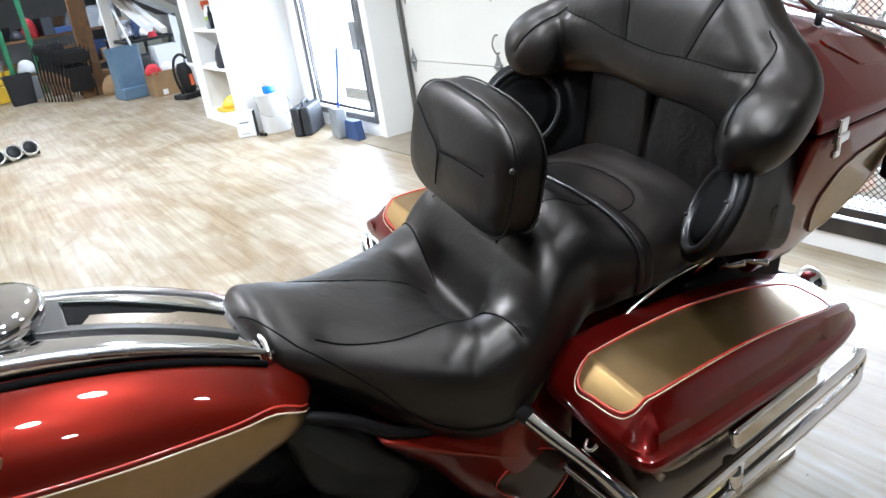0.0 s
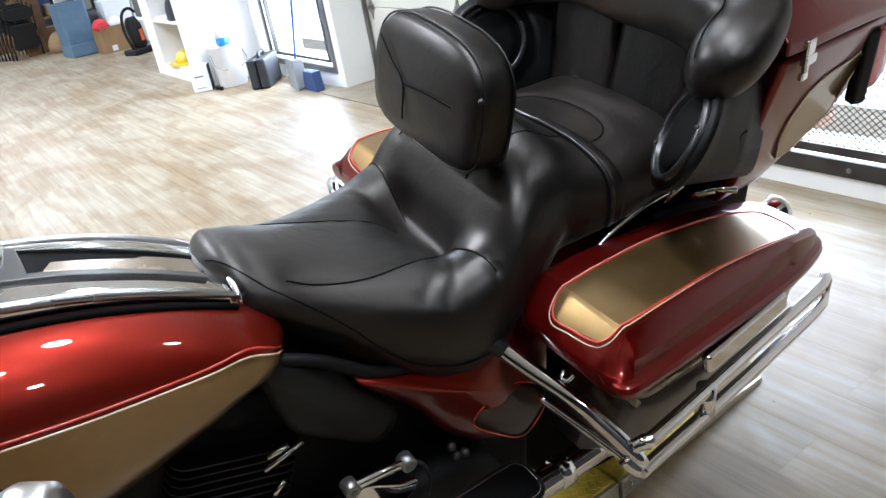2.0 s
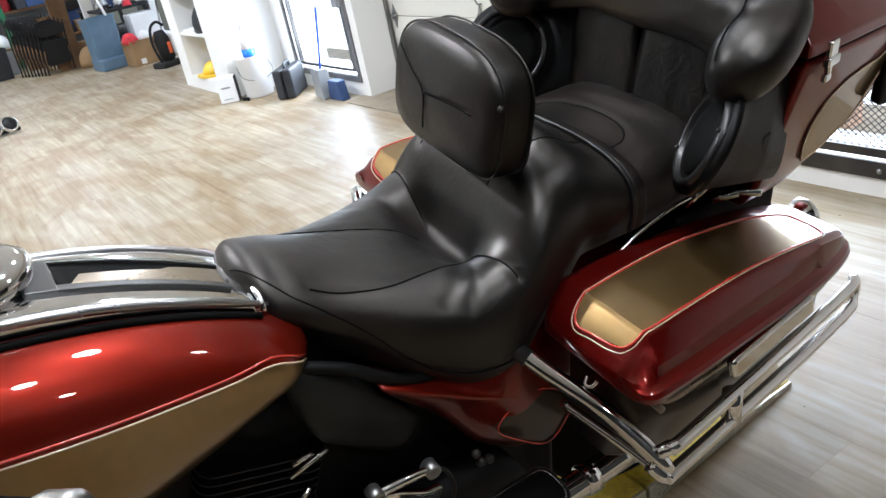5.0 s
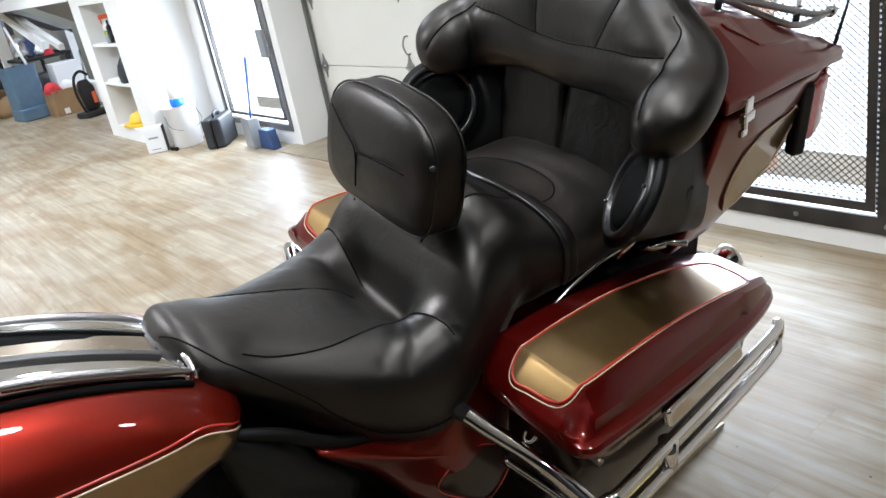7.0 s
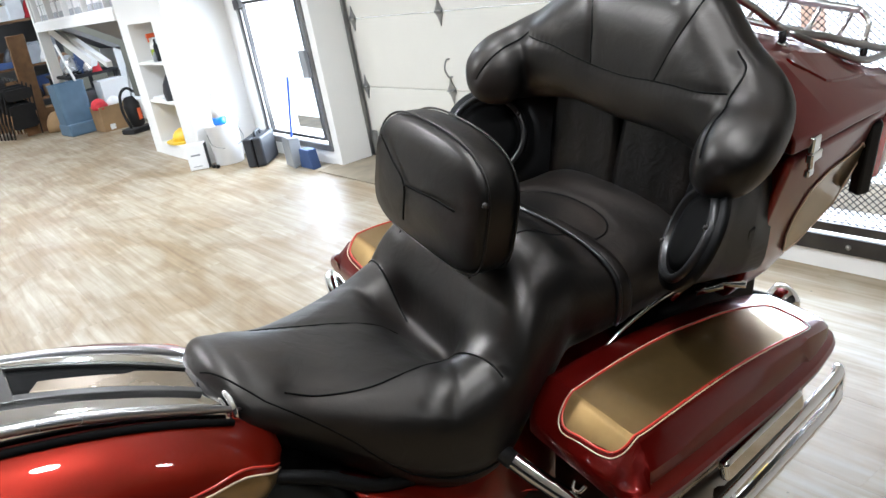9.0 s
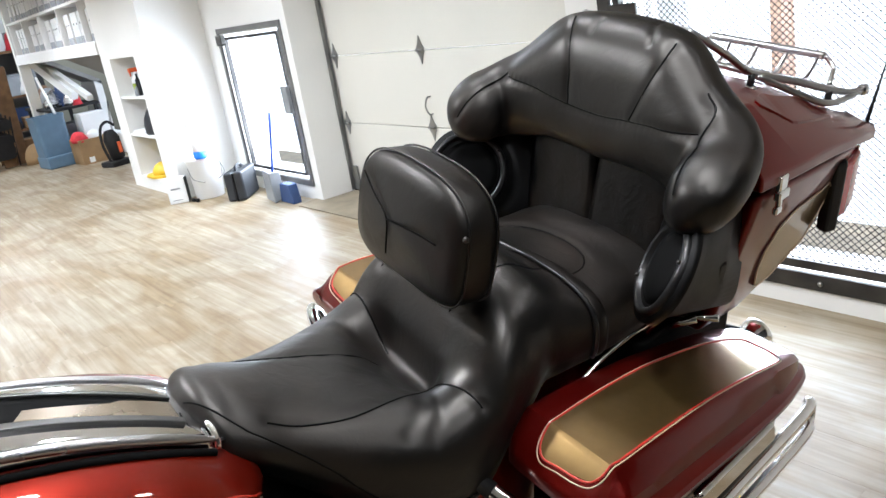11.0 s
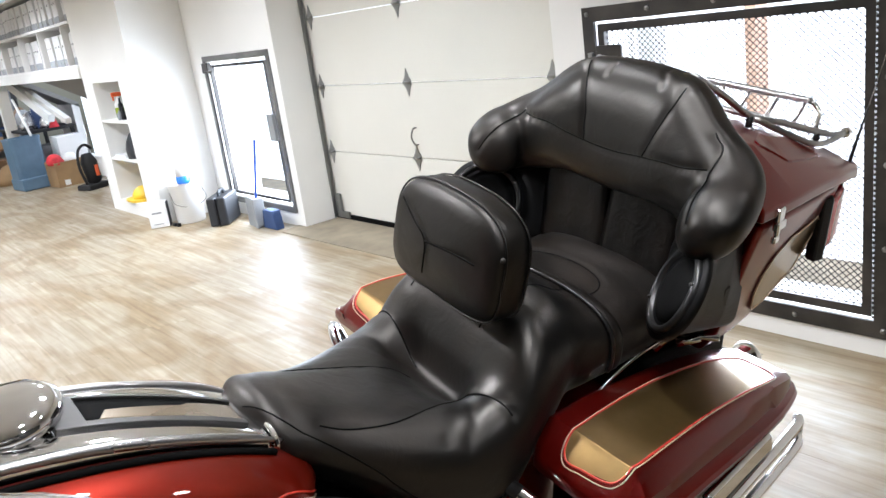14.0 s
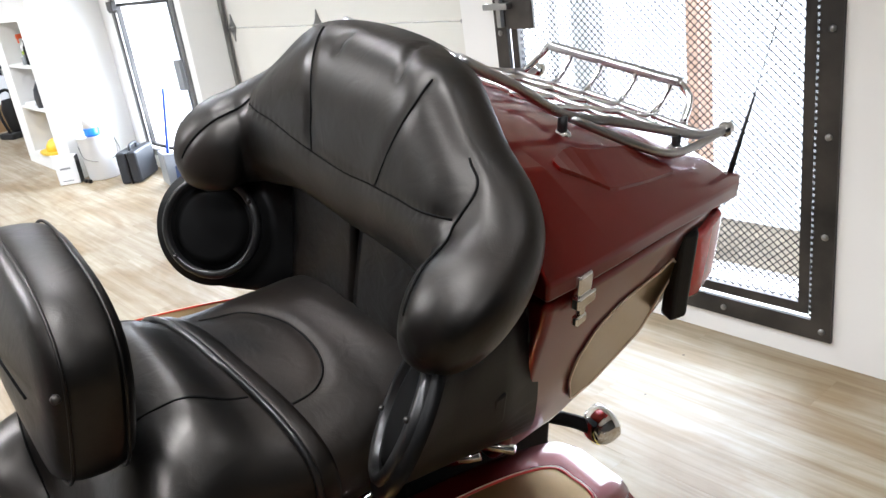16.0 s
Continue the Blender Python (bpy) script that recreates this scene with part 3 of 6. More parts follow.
def con_patch(bm, a, b, c, d, low, high, n=14, m=4):
    """A plate on the console between the corners a, b (rear side) and d, c."""
    for layer in (0,):
        rows = []
        for k in range(n + 1):
            u = k / n
            p0, p1 = [a[i] + (d[i] - a[i]) * u for i in (0, 1)], [b[i] + (c[i] - b[i]) * u for i in (0, 1)]
            xy = [(p0[0] + (p1[0] - p0[0]) * j / m, p0[1] + (p1[1] - p0[1]) * j / m) for j in range(m + 1)]
            rows.append([CON.top(x, y, high) for x, y in xy] + [CON.top(x, y, low) for x, y in xy[::-1]])
        rings(bm, rows)
    return bm


bm = con_patch(bmesh.new(), (-0.038, -0.665), (0.046, -0.665), (0.049, -0.628), (-0.034, -0.63), -0.002, 0.006)
con_patch(bm, (0.036, -0.629), (0.049, -0.629), (0.064, -0.43), (0.052, -0.43), -0.002, 0.006)
con_patch(bm, (-0.034, -0.631), (-0.027, -0.631), (0.0, -0.43), (-0.008, -0.43), -0.002, 0.006)
part("slot_frame", bm, PEWTER, con, "dark pewter slot frame", bevel=0.0015)
# Black plate holds the slot's darkness; the tongue's bronze includes its tan highlight.
part("slot", con_patch(bmesh.new(), (-0.027, -0.627), (0.036, -0.627), (0.052, -0.431), (0.0, -0.431), -0.002, 0.0015), RUBBER, con)
part("slot_tongue", con_patch(bmesh.new(), (0.012, -0.60), (0.034, -0.612), (0.050, -0.433), (0.008, -0.433), 0.0, 0.0045), BRONZE, con, bevel=0.0015)
part("console_trim", tubes(0.005, [CON.at(-0.402, a, 0.004) for a in np.linspace(0.1, math.pi - 0.1, 14)], n=2), CHROME, con)
# Black strip laid in for the darkness of the gap under the near rim.
bm = bmesh.new()
tube(bm, [TANK.top(hermite(CON.y, CON.v, y)[:2].sum() + 0.010, y, 0.002) for y in np.linspace(-1.0, -0.41, 22)], 0.0055, 8, smooth=False)
part("dark_gap_strip", bm, RUBBER, con)
for sd in (1, -1):
    rim_line = [(hermite(CON.y, CON.v, y)[0] + sd * (hermite(CON.y, CON.v, y)[1] - 0.002), y, hermite(CON.y, CON.v, y)[2] - 0.006) for y in np.linspace(-1.04, -0.388, 30)]
    part("console_rim", tube(bmesh.new(), rim_line, lambda t: 0.0075 * min(1.0, 0.25 + 9 * (1 - t)), 12, smooth=False), RIM, con, "brushed silver rim")
part("filler_cap", turned([(0.062, -0.005), (0.066, 0.008), (0.064, 0.016), (0.052, 0.026), (0.03, 0.034), (0.002, 0.037)], Matrix.Translation(CON.top(-0.005, -0.705)) @ pose(0, 0, 0, 6), 32), CHROME, con)

# rider seat
SEAT = Hull([(-0.424, -0.01, 0.045, 0.895, 0.835, 2.1, 0), (-0.405, -0.008, 0.085, 0.912, 0.79, 2.05, 0), (-0.36, -0.003, 0.112, 0.905, 0.765, 2.05, 0), (-0.30, 0, 0.13, 0.88, 0.718, 2.3, 0.0), (-0.22, 0, 0.174, 0.862, 0.645, 2.5, 0.012), (-0.13, 0, 0.215, 0.862, 0.592, 2.5, 0.035),
             (-0.065, 0, 0.225, 0.88, 0.592, 2.5, 0.054), (-0.035, 0, 0.222, 0.898, 0.606, 2.5, 0.05), (0.0, 0, 0.216, 0.938, 0.645, 2.6, 0.036), (0.035, 0, 0.207, 0.96, 0.675, 2.6, 0.016), (0.065, 0.0, 0.20, 0.967, 0.69, 2.5, 0.006), (0.10, 0, 0.19, 0.97, 0.72, 2.5, 0.0), (0.15, 0.007, 0.188, 0.945, 0.74, 2.6, 0.0),
             (0.20, 0.009, 0.19, 0.932, 0.75, 2.7, 0.0), (0.30, 0.009, 0.19, 0.93, 0.76, 2.7, 0.008), (0.38, 0.008, 0.18, 0.925, 0.77, 2.7, 0), (0.42, 0.005, 0.15, 0.91, 0.78, 2.6, 0)])
SEAMS = [[(-0.092, -0.325), (-0.076, -0.285), (-0.064, -0.23), (-0.055, -0.173), (-0.04, -0.12), (-0.025, -0.09)],
         [(0.09, -0.33), (0.107, -0.278), (0.118, -0.21), (0.109, -0.13), (0.107, -0.067)],
         [(0.107, -0.067), (0.153, -0.059), (0.203, -0.047)], [(-0.205, -0.035), (-0.12, -0.046), (-0.064, -0.056)],
         [(-0.10, 0.19), (-0.088, 0.245), (-0.03, 0.278), (0.03, 0.282), (0.085, 0.268), (0.115, 0.24), (0.125, 0.20)],
         [(0.06, 0.0), (0.075, 0.06), (0.09, 0.12), (0.095, 0.165)], [(-0.14, 0.0), (-0.13, 0.08), (-0.12, 0.15)]]
PUCKER = [[(0.125, -0.10), (0.155, -0.125), (0.175, -0.16)], [(0.135, -0.085), (0.17, -0.10), (0.195, -0.13)], [(-0.085, -0.10), (-0.12, -0.12), (-0.15, -0.16)], [(-0.09, -0.085), (-0.13, -0.09), (-0.17, -0.11)], [(0.02, -0.075), (0.03, -0.11), (0.02, -0.15)]]
bm = SEAT.mesh(96, 220)
groove(bm, [SEAT.trace(q) for q in SEAMS], 0.009, 0.0028)
groove(bm, [SEAT.trace(q) for q in PUCKER], 0.010, 0.0024)
FOLD = SEAT.trace([(-0.07, -0.052), (-0.03, -0.054), (0.02, -0.056), (0.06, -0.06)])


def sink(b):
    """The deep fold where the dish meets the lumbar panel."""
    press(b, FOLD, 0.065, Vector((0, 0.0, -0.026)))
    return press(b, [p + Vector((0, 0, -0.026)) for p in FOLD], 0.034, Vector((0, 0.010, -0.034)))


sink(bm)
rim = [SEAT.at(y, -0.25) for y in np.linspace(-0.40, 0.41, 160)] + [SEAT.at(y, math.pi + 0.25) for y in np.linspace(-0.40, 0.41, 160)]
groove(bm, [rim], 0.010, 0.002)
seat = part("seat", bm, WORNLEATHER, bike, "worn black leather two-up touring seat, creased")
bm = bmesh.new()
for q in SEAMS:
    SEAT.seam(bm, q, 0.0015, -0.0022)
tube(bm, [SEAT.at(y, float(np.interp(y, (-0.415, -0.36, -0.28, -0.2), (1.2, 0.55, 0.1, -0.25))), -0.0003) for y in np.linspace(-0.415, -0.06, 60)], 0.0014, 6, smooth=False)
part("seam", sink(bm), THREAD, seat)
bm = bmesh.new()
tube(bm, [SEAT.at(0.16 + 0.028 * math.cos(a), a, 0.003) for a in np.linspace(-0.3, math.pi + 0.3, 60)], 0.0046, 8, smooth=False)
part("piping", bm, PIPING, seat)
bm = bmesh.new()
rings(bm, [[SEAT.at(0.16 + 0.028 * math.cos(a) + d, a, h) for d, h in ((0.002, -0.002), (0.002, 0.004), (0.008, 0.0055), (0.020, 0.005), (0.026, 0.003), (0.026, -0.002))] for a in np.linspace(-0.3, math.pi + 0.3, 60)])
part("welt_band", bm, LEATHER, seat, "flat leather band behind the piping")

# rider's back pad
PADM = pose(0.008, -0.0, 1.043, -8, 4)


def cushion(w, h, d, r, m, e=3.4, puff=0.25, n=64, low=None):
    """A padded block: outline in x, z; puffed along y."""
    bm = bmesh.new()
    loops = []
    for k, u in enumerate(np.linspace(-1, 1, 17)):
        f = (1 - abs(u) ** e) ** (1 / e) if abs(u) < 1 else 0.0
        f = max(f, 0.0)
        lp = []
        for q in np.linspace(0, 2 * math.pi, n, endpoint=False):
            c, s = math.cos(q), math.sin(q)
            ee = (low or e) if s < 0 else e
            x = math.copysign(abs(c) ** (2 / ee), c) * (w / 2 - (1 - f) * r)
            z = math.copysign(abs(s) ** (2 / ee), s) * (h / 2 - (1 - f) * r)
            lp.append(m @ Vector((x, u * d / 2, z)))
        loops.append(lp)
    vv = rings(bm, loops, cap=False)
    for sgn, ring in ((-1, vv[0]), (1, vv[-1])):
        cc = m @ Vector((0, sgn * d / 2 * (1 + puff), 0))
        prev = ring
        for f in (0.75, 0.45, 0.15):
            rise = (1 - f * f)
            nxt = [bm.verts.new((m @ (Vector(((m.inverted() @ v.co).x * f, sgn * d / 2 * (1 + puff * rise), (m.inverted() @ v.co).z * f))))) for v in ring]
            for j in range(n):
                k = (j + 1) % n
                bm.faces.new((prev[j], prev[k], nxt[k], nxt[j]))
            prev = nxt
        bm.faces.new(prev)
    return bm


def pad_point(x, z, off=0.0):
    """A point of the pad's front face, from its place across and up."""
    u, v = (x - 0.008) / 0.15, (z - 1.05) / 0.115
    q = PADM.inverted() @ Vector((x, 0, z))
    return PADM @ Vector((q.x, -0.0425 * (1 + 0.25 * max(0, 1 - u * u - v * v)) - off, q.z))


bm = cushion(0.29, 0.20, 0.085, 0.035, PADM, 2.8, low=4.6)
PADSEAM = [[pad_point(p[0], p[1]) for p in curve([(a, b, 0) for a, b in q], 8)] for q in ([(-0.095, 1.10), (-0.055, 1.072), (-0.019, 1.044), (-0.022, 0.985)], [(-0.019, 1.044), (0.052, 1.047), (0.104, 1.044)])]
groove(bm, PADSEAM, 0.009, 0.003)
pad = part("rider_backrest", bm, LEATHER, bike, "black leather rider back pad")
bm = bmesh.new()
for q in PADSEAM:
    tube(bm, q, 0.0015, 6, smooth=False)
part("seam", bm, THREAD, pad)
for e in (-1, 1):
    bm = bmesh.new()
    tube(bm, [PADM @ Vector((math.copysign(abs(math.cos(q)) ** (2 / (2.8 if math.sin(q) >= 0 else 4.6)), math.cos(q)) * 0.1445, e * 0.026, math.copysign(abs(math.sin(q)) ** (2 / (2.8 if math.sin(q) >= 0 else 4.6)), math.sin(q)) * 0.0995)) for q in np.linspace(0, 2 * math.pi, 80, endpoint=False)], 0.0018, 6, closed=True, smooth=False)
    part("piping", bm, LEATHER, pad)
part("button", turned([(0.0045, 0), (0.0045, 0.004), (0.002, 0.0055), (0.0004, 0.0055)], pose(0.152, -0.03, 1.072, 0, 90), 12), STEEL, pad)
part("pad_post", tubes(0.012, [(0.03, 0.03, 0.97), (0.03, 0.05, 0.85)]), MESH, pad)

# saddlebags: built for the left, mirrored for the right


LID = [  # y, inner x, outer top x, lip x, top z, lip z
    (-0.013, 0.232, 0.372, 0.396, 0.730, 0.721), (-0.009, 0.215, 0.388, 0.420, 0.737, 0.720), (0.006, 0.205, 0.392, 0.432, 0.757, 0.719), (0.036, 0.200, 0.390, 0.432, 0.786, 0.717), (0.10, 0.200, 0.386, 0.427, 0.788, 0.713), (0.20, 0.199, 0.379, 0.415, 0.783, 0.705), (0.285, 0.198, 0.372, 0.405, 0.774, 0.698), (0.40, 0.197, 0.362, 0.389, 0.755, 0.687), (0.485, 0.195, 0.351, 0.373, 0.734, 0.679), (0.565, 0.197, 0.334, 0.349, 0.708, 0.669), (0.598, 0.21, 0.312, 0.328, 0.69, 0.666)]
LID = [tuple(float(v) for v in p) for p in curve(LID[:4], 5)[:-1]] + [tuple(float(v) for v in p) for p in curve(LID[3:], 5)]


def lid_profile(i, o, l, zt, zl):
    """Half round over the edges, a cove above the lip and the lip's bead."""
    side = [(o + 0.004 + (l - 0.020 - o) * k, zt - 0.012 + (zl + 0.034 - zt + 0.012) * k) for k in (0, 0.25, 0.5, 0.75, 1)] if zt - zl > 0.06 else [(o + 0.004 + (l - 0.012 - o) * k, zt - 0.006 + (zl + 0.012 - zt + 0.006) * k) for k in (0, 0.25, 0.5, 0.75, 1)]
    top = [(i + 0.016 + (o - 0.012 - i - 0.016) * k, zt) for k in (0, 0.2, 0.4, 0.6, 0.8, 1)]
    return [(i, zl - 0.012), (i, zt - 0.014), (i + 0.005, zt - 0.004)] + top + [(o - 0.005, zt - 0.0012), (o, zt - 0.005)] + side + [(l - 0.013, zl + 0.016), (l - 0.006, zl + 0.010), (l + 0.003, zl + 0.007), (l + 0.008, zl + 0.001), (l + 0.007, zl - 0.008), (l - 0.002, zl - 0.013)]


def lid_row(y):
    v = [np.interp(y, [r[0] for r in LID], [r[k] for r in LID]) for k in range(1, 6)]
    return v


def lid_top(x, y, off=0.0):
    i, o, l, zt, zl = lid_row(y)
    z = zt if x <= o else zt + (zl - zt) * (x - o) / (l - o)
    return Vector((x, y, z + off))


def saddlebag(sx):
    f = (lambda v: Vector((sx * v[0], v[1], v[2])))
    bm = bmesh.new()
    rings(bm, [[f((x, y, z)) for x, z in lid_profile(i, o, l, zt, zl)] for y, i, o, l, zt, zl in LID])
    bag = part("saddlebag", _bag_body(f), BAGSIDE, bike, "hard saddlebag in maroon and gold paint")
    lid = part("saddlebag_lid", bm, LIDRED, bike, "glossy maroon lid with gold panel", bevel=0.004)
    # gold panel and its pinstripes
    out = [(p[0], p[1]) for p in curve([(0.258, 0.070, 0), (0.260, 0.022, 0), (0.276, 0.002, 0), (0.312, 0.003, 0), (0.352, 0.006, 0), (0.371, 0.014, 0), (0.379, 0.036, 0), (0.378, 0.10, 0), (0.361, 0.285, 0), (0.345, 0.465, 0), (0.328, 0.51, 0), (0.285, 0.518, 0), (0.249, 0.49, 0), (0.244, 0.285, 0)], 6, True)]
    bm = bmesh.new()
    ys = sorted({round(p[1], 4) for p in out})
    ys = [y for y in np.linspace(min(ys) + 0.0005, max(ys) - 0.0005, 60)] + [0.036, 0.0365]
    rows = []
    for y in sorted(ys):
        xs = []
        for k in range(len(out)):
            (x0, y0), (x1, y1) = out[k], out[(k + 1) % len(out)]
            if (y0 - y) * (y1 - y) <= 0 and y0 != y1:
                xs.append(x0 + (x1 - x0) * (y - y0) / (y1 - y0))
        if len(xs) >= 2:
            rows.append([bm.verts.new(f(lid_top(x, y, 0.0012))) for x in np.linspace(min(xs), max(xs), 8)])
    for a, b in zip(rows, rows[1:]):
        for j in range(7):
            bm.faces.new((a[j], a[j + 1], b[j + 1], b[j]))
    part("gold_panel", bm, GOLD, lid, "gold painted panel")
    part("pinstripe", tubes(0.0019, [f(lid_top(x, y, 0.0012)) for x, y in out], n=2, closed=True, sides=6), STRIPE_RED, lid)
    c = Vector((0.298, 0.265, 0))
    grown = [(c.x + (x - c.x) * 1.055, c.y + (y - c.y) * 1.018) for x, y in out]
    part("pinstripe", tubes(0.0010, [f(lid_top(x, y, 0.0012)) for x, y in grown], n=2, closed=True, sides=6), STRIPE_CREAM, lid)
    # two mouldings round the body under the lid
    for dz, r in ((0.034, 0.0045), (0.056, 0.006)):
        line = [(lid_row(y)[1] + 0.03, y, lid_row(y)[4] - dz) for y in (0.043,)] + [(lid_row(y)[2] - 0.020 + dx, y, lid_row(y)[4] - dz) for y, dx in ((0.046, -0.03), (0.056, -0.008), (0.075, 0.0), (0.12, 0.001), (0.25, 0.001), (0.40, 0.001), (0.52, 0.0), (0.565, -0.004))]
        part("moulding", tubes(r, [f(q) for q in line], n=4, sides=8), BRONZE, bag, "bronze moulding")
    # chrome bar on the flank
    bm = bmesh.new()
    box(bm, -0.009, -0.115, -0.017, 0.009, 0.115, 0.017)
    tb = part("trim_plate", bm, CHROME, bag, "chrome trim plate with rounded ends", bevel=0.008)
    tb.matrix_local = pose(sx * 0.414, 0.288, 0.671, 0, sx * -14, sx * 7.5)
    return bag


def _bag_body(f):
    bm = bmesh.new()
    loops = []
    for y in (0.045, 0.07, 0.12, 0.25, 0.40, 0.52, 0.57, 0.595):
        i, o, l, zt, zl = lid_row(y)
        k = (y - 0.045) / 0.55
        t = 0.018 + 0.03 * abs(2 * k - 1) ** 6
        l2, zb, i2 = l - t, 0.43 + 0.03 * abs(2 * k - 1) ** 3, i + 0.012
        loops.append([f(p) for p in ((i2, y, zl - 0.011), (l2, y, zl - 0.011), (l2 - 0.002, y, zl - 0.10), (l2 - 0.03, y, zb + 0.05), (l2 - 0.08, y, zb), (i2 + 0.02, y, zb), (i2, y, zb + 0.05))])
    rings(bm, loops)
    return bm


saddlebag(1)
saddlebag(-1)


def bag_guard(sx):
    f = (lambda *v: Vector((sx * v[0], v[1], v[2])))
    g = part("saddlebag_guard", tubes(0.0115, [f(0.432, 0.030, 0.590), f(0.440, 0.045, 0.601), f(0.440, 0.071, 0.600), f(0.387, 0.364, 0.575), f(0.342, 0.616, 0.556), f(0.324, 0.662, 0.552), f(0.320, 0.679, 0.530), f(0.329, 0.662, 0.508), f(0.349, 0.616, 0.508), f(0.395, 0.364, 0.525), f(0.444, 0.066, 0.548), f(0.447, 0.031, 0.552), f(0.427, 0.016, 0.570)], sides=12), CHROME, bike, "chrome saddlebag guard rail")
    part("front_bar", tubes(0.0142, [f(0.182, -0.078, 0.710), f(0.258, -0.046, 0.675), f(0.350, -0.005, 0.635), f(0.427, 0.031, 0.575), f(0.443, 0.041, 0.545)], sides=12), CHROME, g)
    part("lower_bar", tubes(0.0075, [f(0.270, -0.022, 0.600), f(0.361, 0.014, 0.565), f(0.433, 0.041, 0.535)], sides=10), CHROME, g)
    part("clamp", tubes(0.0165, [f(0.412, 0.212, 0.592), f(0.418, 0.212, 0.532)], sides=12), CHROME, g)
    part("front_sleeve", tubes(0.0145, [f(0.172, -0.083, 0.715), f(0.233, -0.057, 0.687)], sides=12), MESH, g)
    return g


bag_guard(1)
part("front_loop", tubes(0.012, [(-0.395, -0.01, 0.61), (-0.43, -0.012, 0.65), (-0.452, -0.004, 0.668), (-0.466, 0.012, 0.655), (-0.462, 0.03, 0.61)], sides=12), CHROME, bag_guard(-1))

# luggage case behind the passenger
TUB = [  # y, half width at the seam, half width at the floor, seam z, floor z
    (0.43, 0.305, 0.215, 1.055, 0.755), (0.55, 0.295, 0.205, 1.052, 0.752), (0.69, 0.272, 0.20, 1.04, 0.80), (0.79, 0.25, 0.20, 1.03, 0.87), (0.86, 0.222, 0.185, 1.022, 0.905), (0.885, 0.18, 0.16, 1.018, 0.93)]
bm = bmesh.new()
rings(bm, [[Vector((x, y, z)) for x, z in ((-b, zb), (b, zb), (b + 0.03, zb + 0.05), (a, zs - 0.006), (-a, zs - 0.006), (-b - 0.03, zb + 0.05))] for y, a, b, zs, zb in TUB])
case = part("luggage_case", bm, DARKRED, bike, "hard luggage case in maroon and gold", bevel=0.012)
TLID = [  # y, half width at the seam, half width of the top, seam z, middle z, z of the top's edge
    (0.42, 0.305, 0.225, 1.062, 1.195, 1.182), (0.49, 0.302, 0.226, 1.06, 1.19, 1.168), (0.54, 0.297, 0.236, 1.058, 1.182, 1.142), (0.586, 0.291, 0.252, 1.056, 1.172, 1.114), (0.66, 0.279, 0.243, 1.05, 1.152, 1.10), (0.75, 0.266, 0.228, 1.042, 1.125, 1.085), (0.855, 0.25, 0.205, 1.03, 1.088, 1.064), (0.90, 0.225, 0.18, 1.024, 1.058, 1.044)]
bm = bmesh.new()
rings(bm, [[Vector((x, y, z)) for x, z in ((-a - 0.004, zs - 0.004), (a + 0.004, zs - 0.004), (a + 0.004, zs + 0.018), (b, ze), (b - 0.05, ze + (zt - ze) * 0.62), (b * 0.4, zt - 0.003), (-b * 0.4, zt - 0.003), (-b + 0.05, ze + (zt - ze) * 0.62), (-b, ze), (-a - 0.004, zs + 0.018))] for y, a, b, zs, zt, ze in TLID])
clid = part("case_lid", bm, DARKRED, bike, "glossy maroon case lid", bevel=0.005)
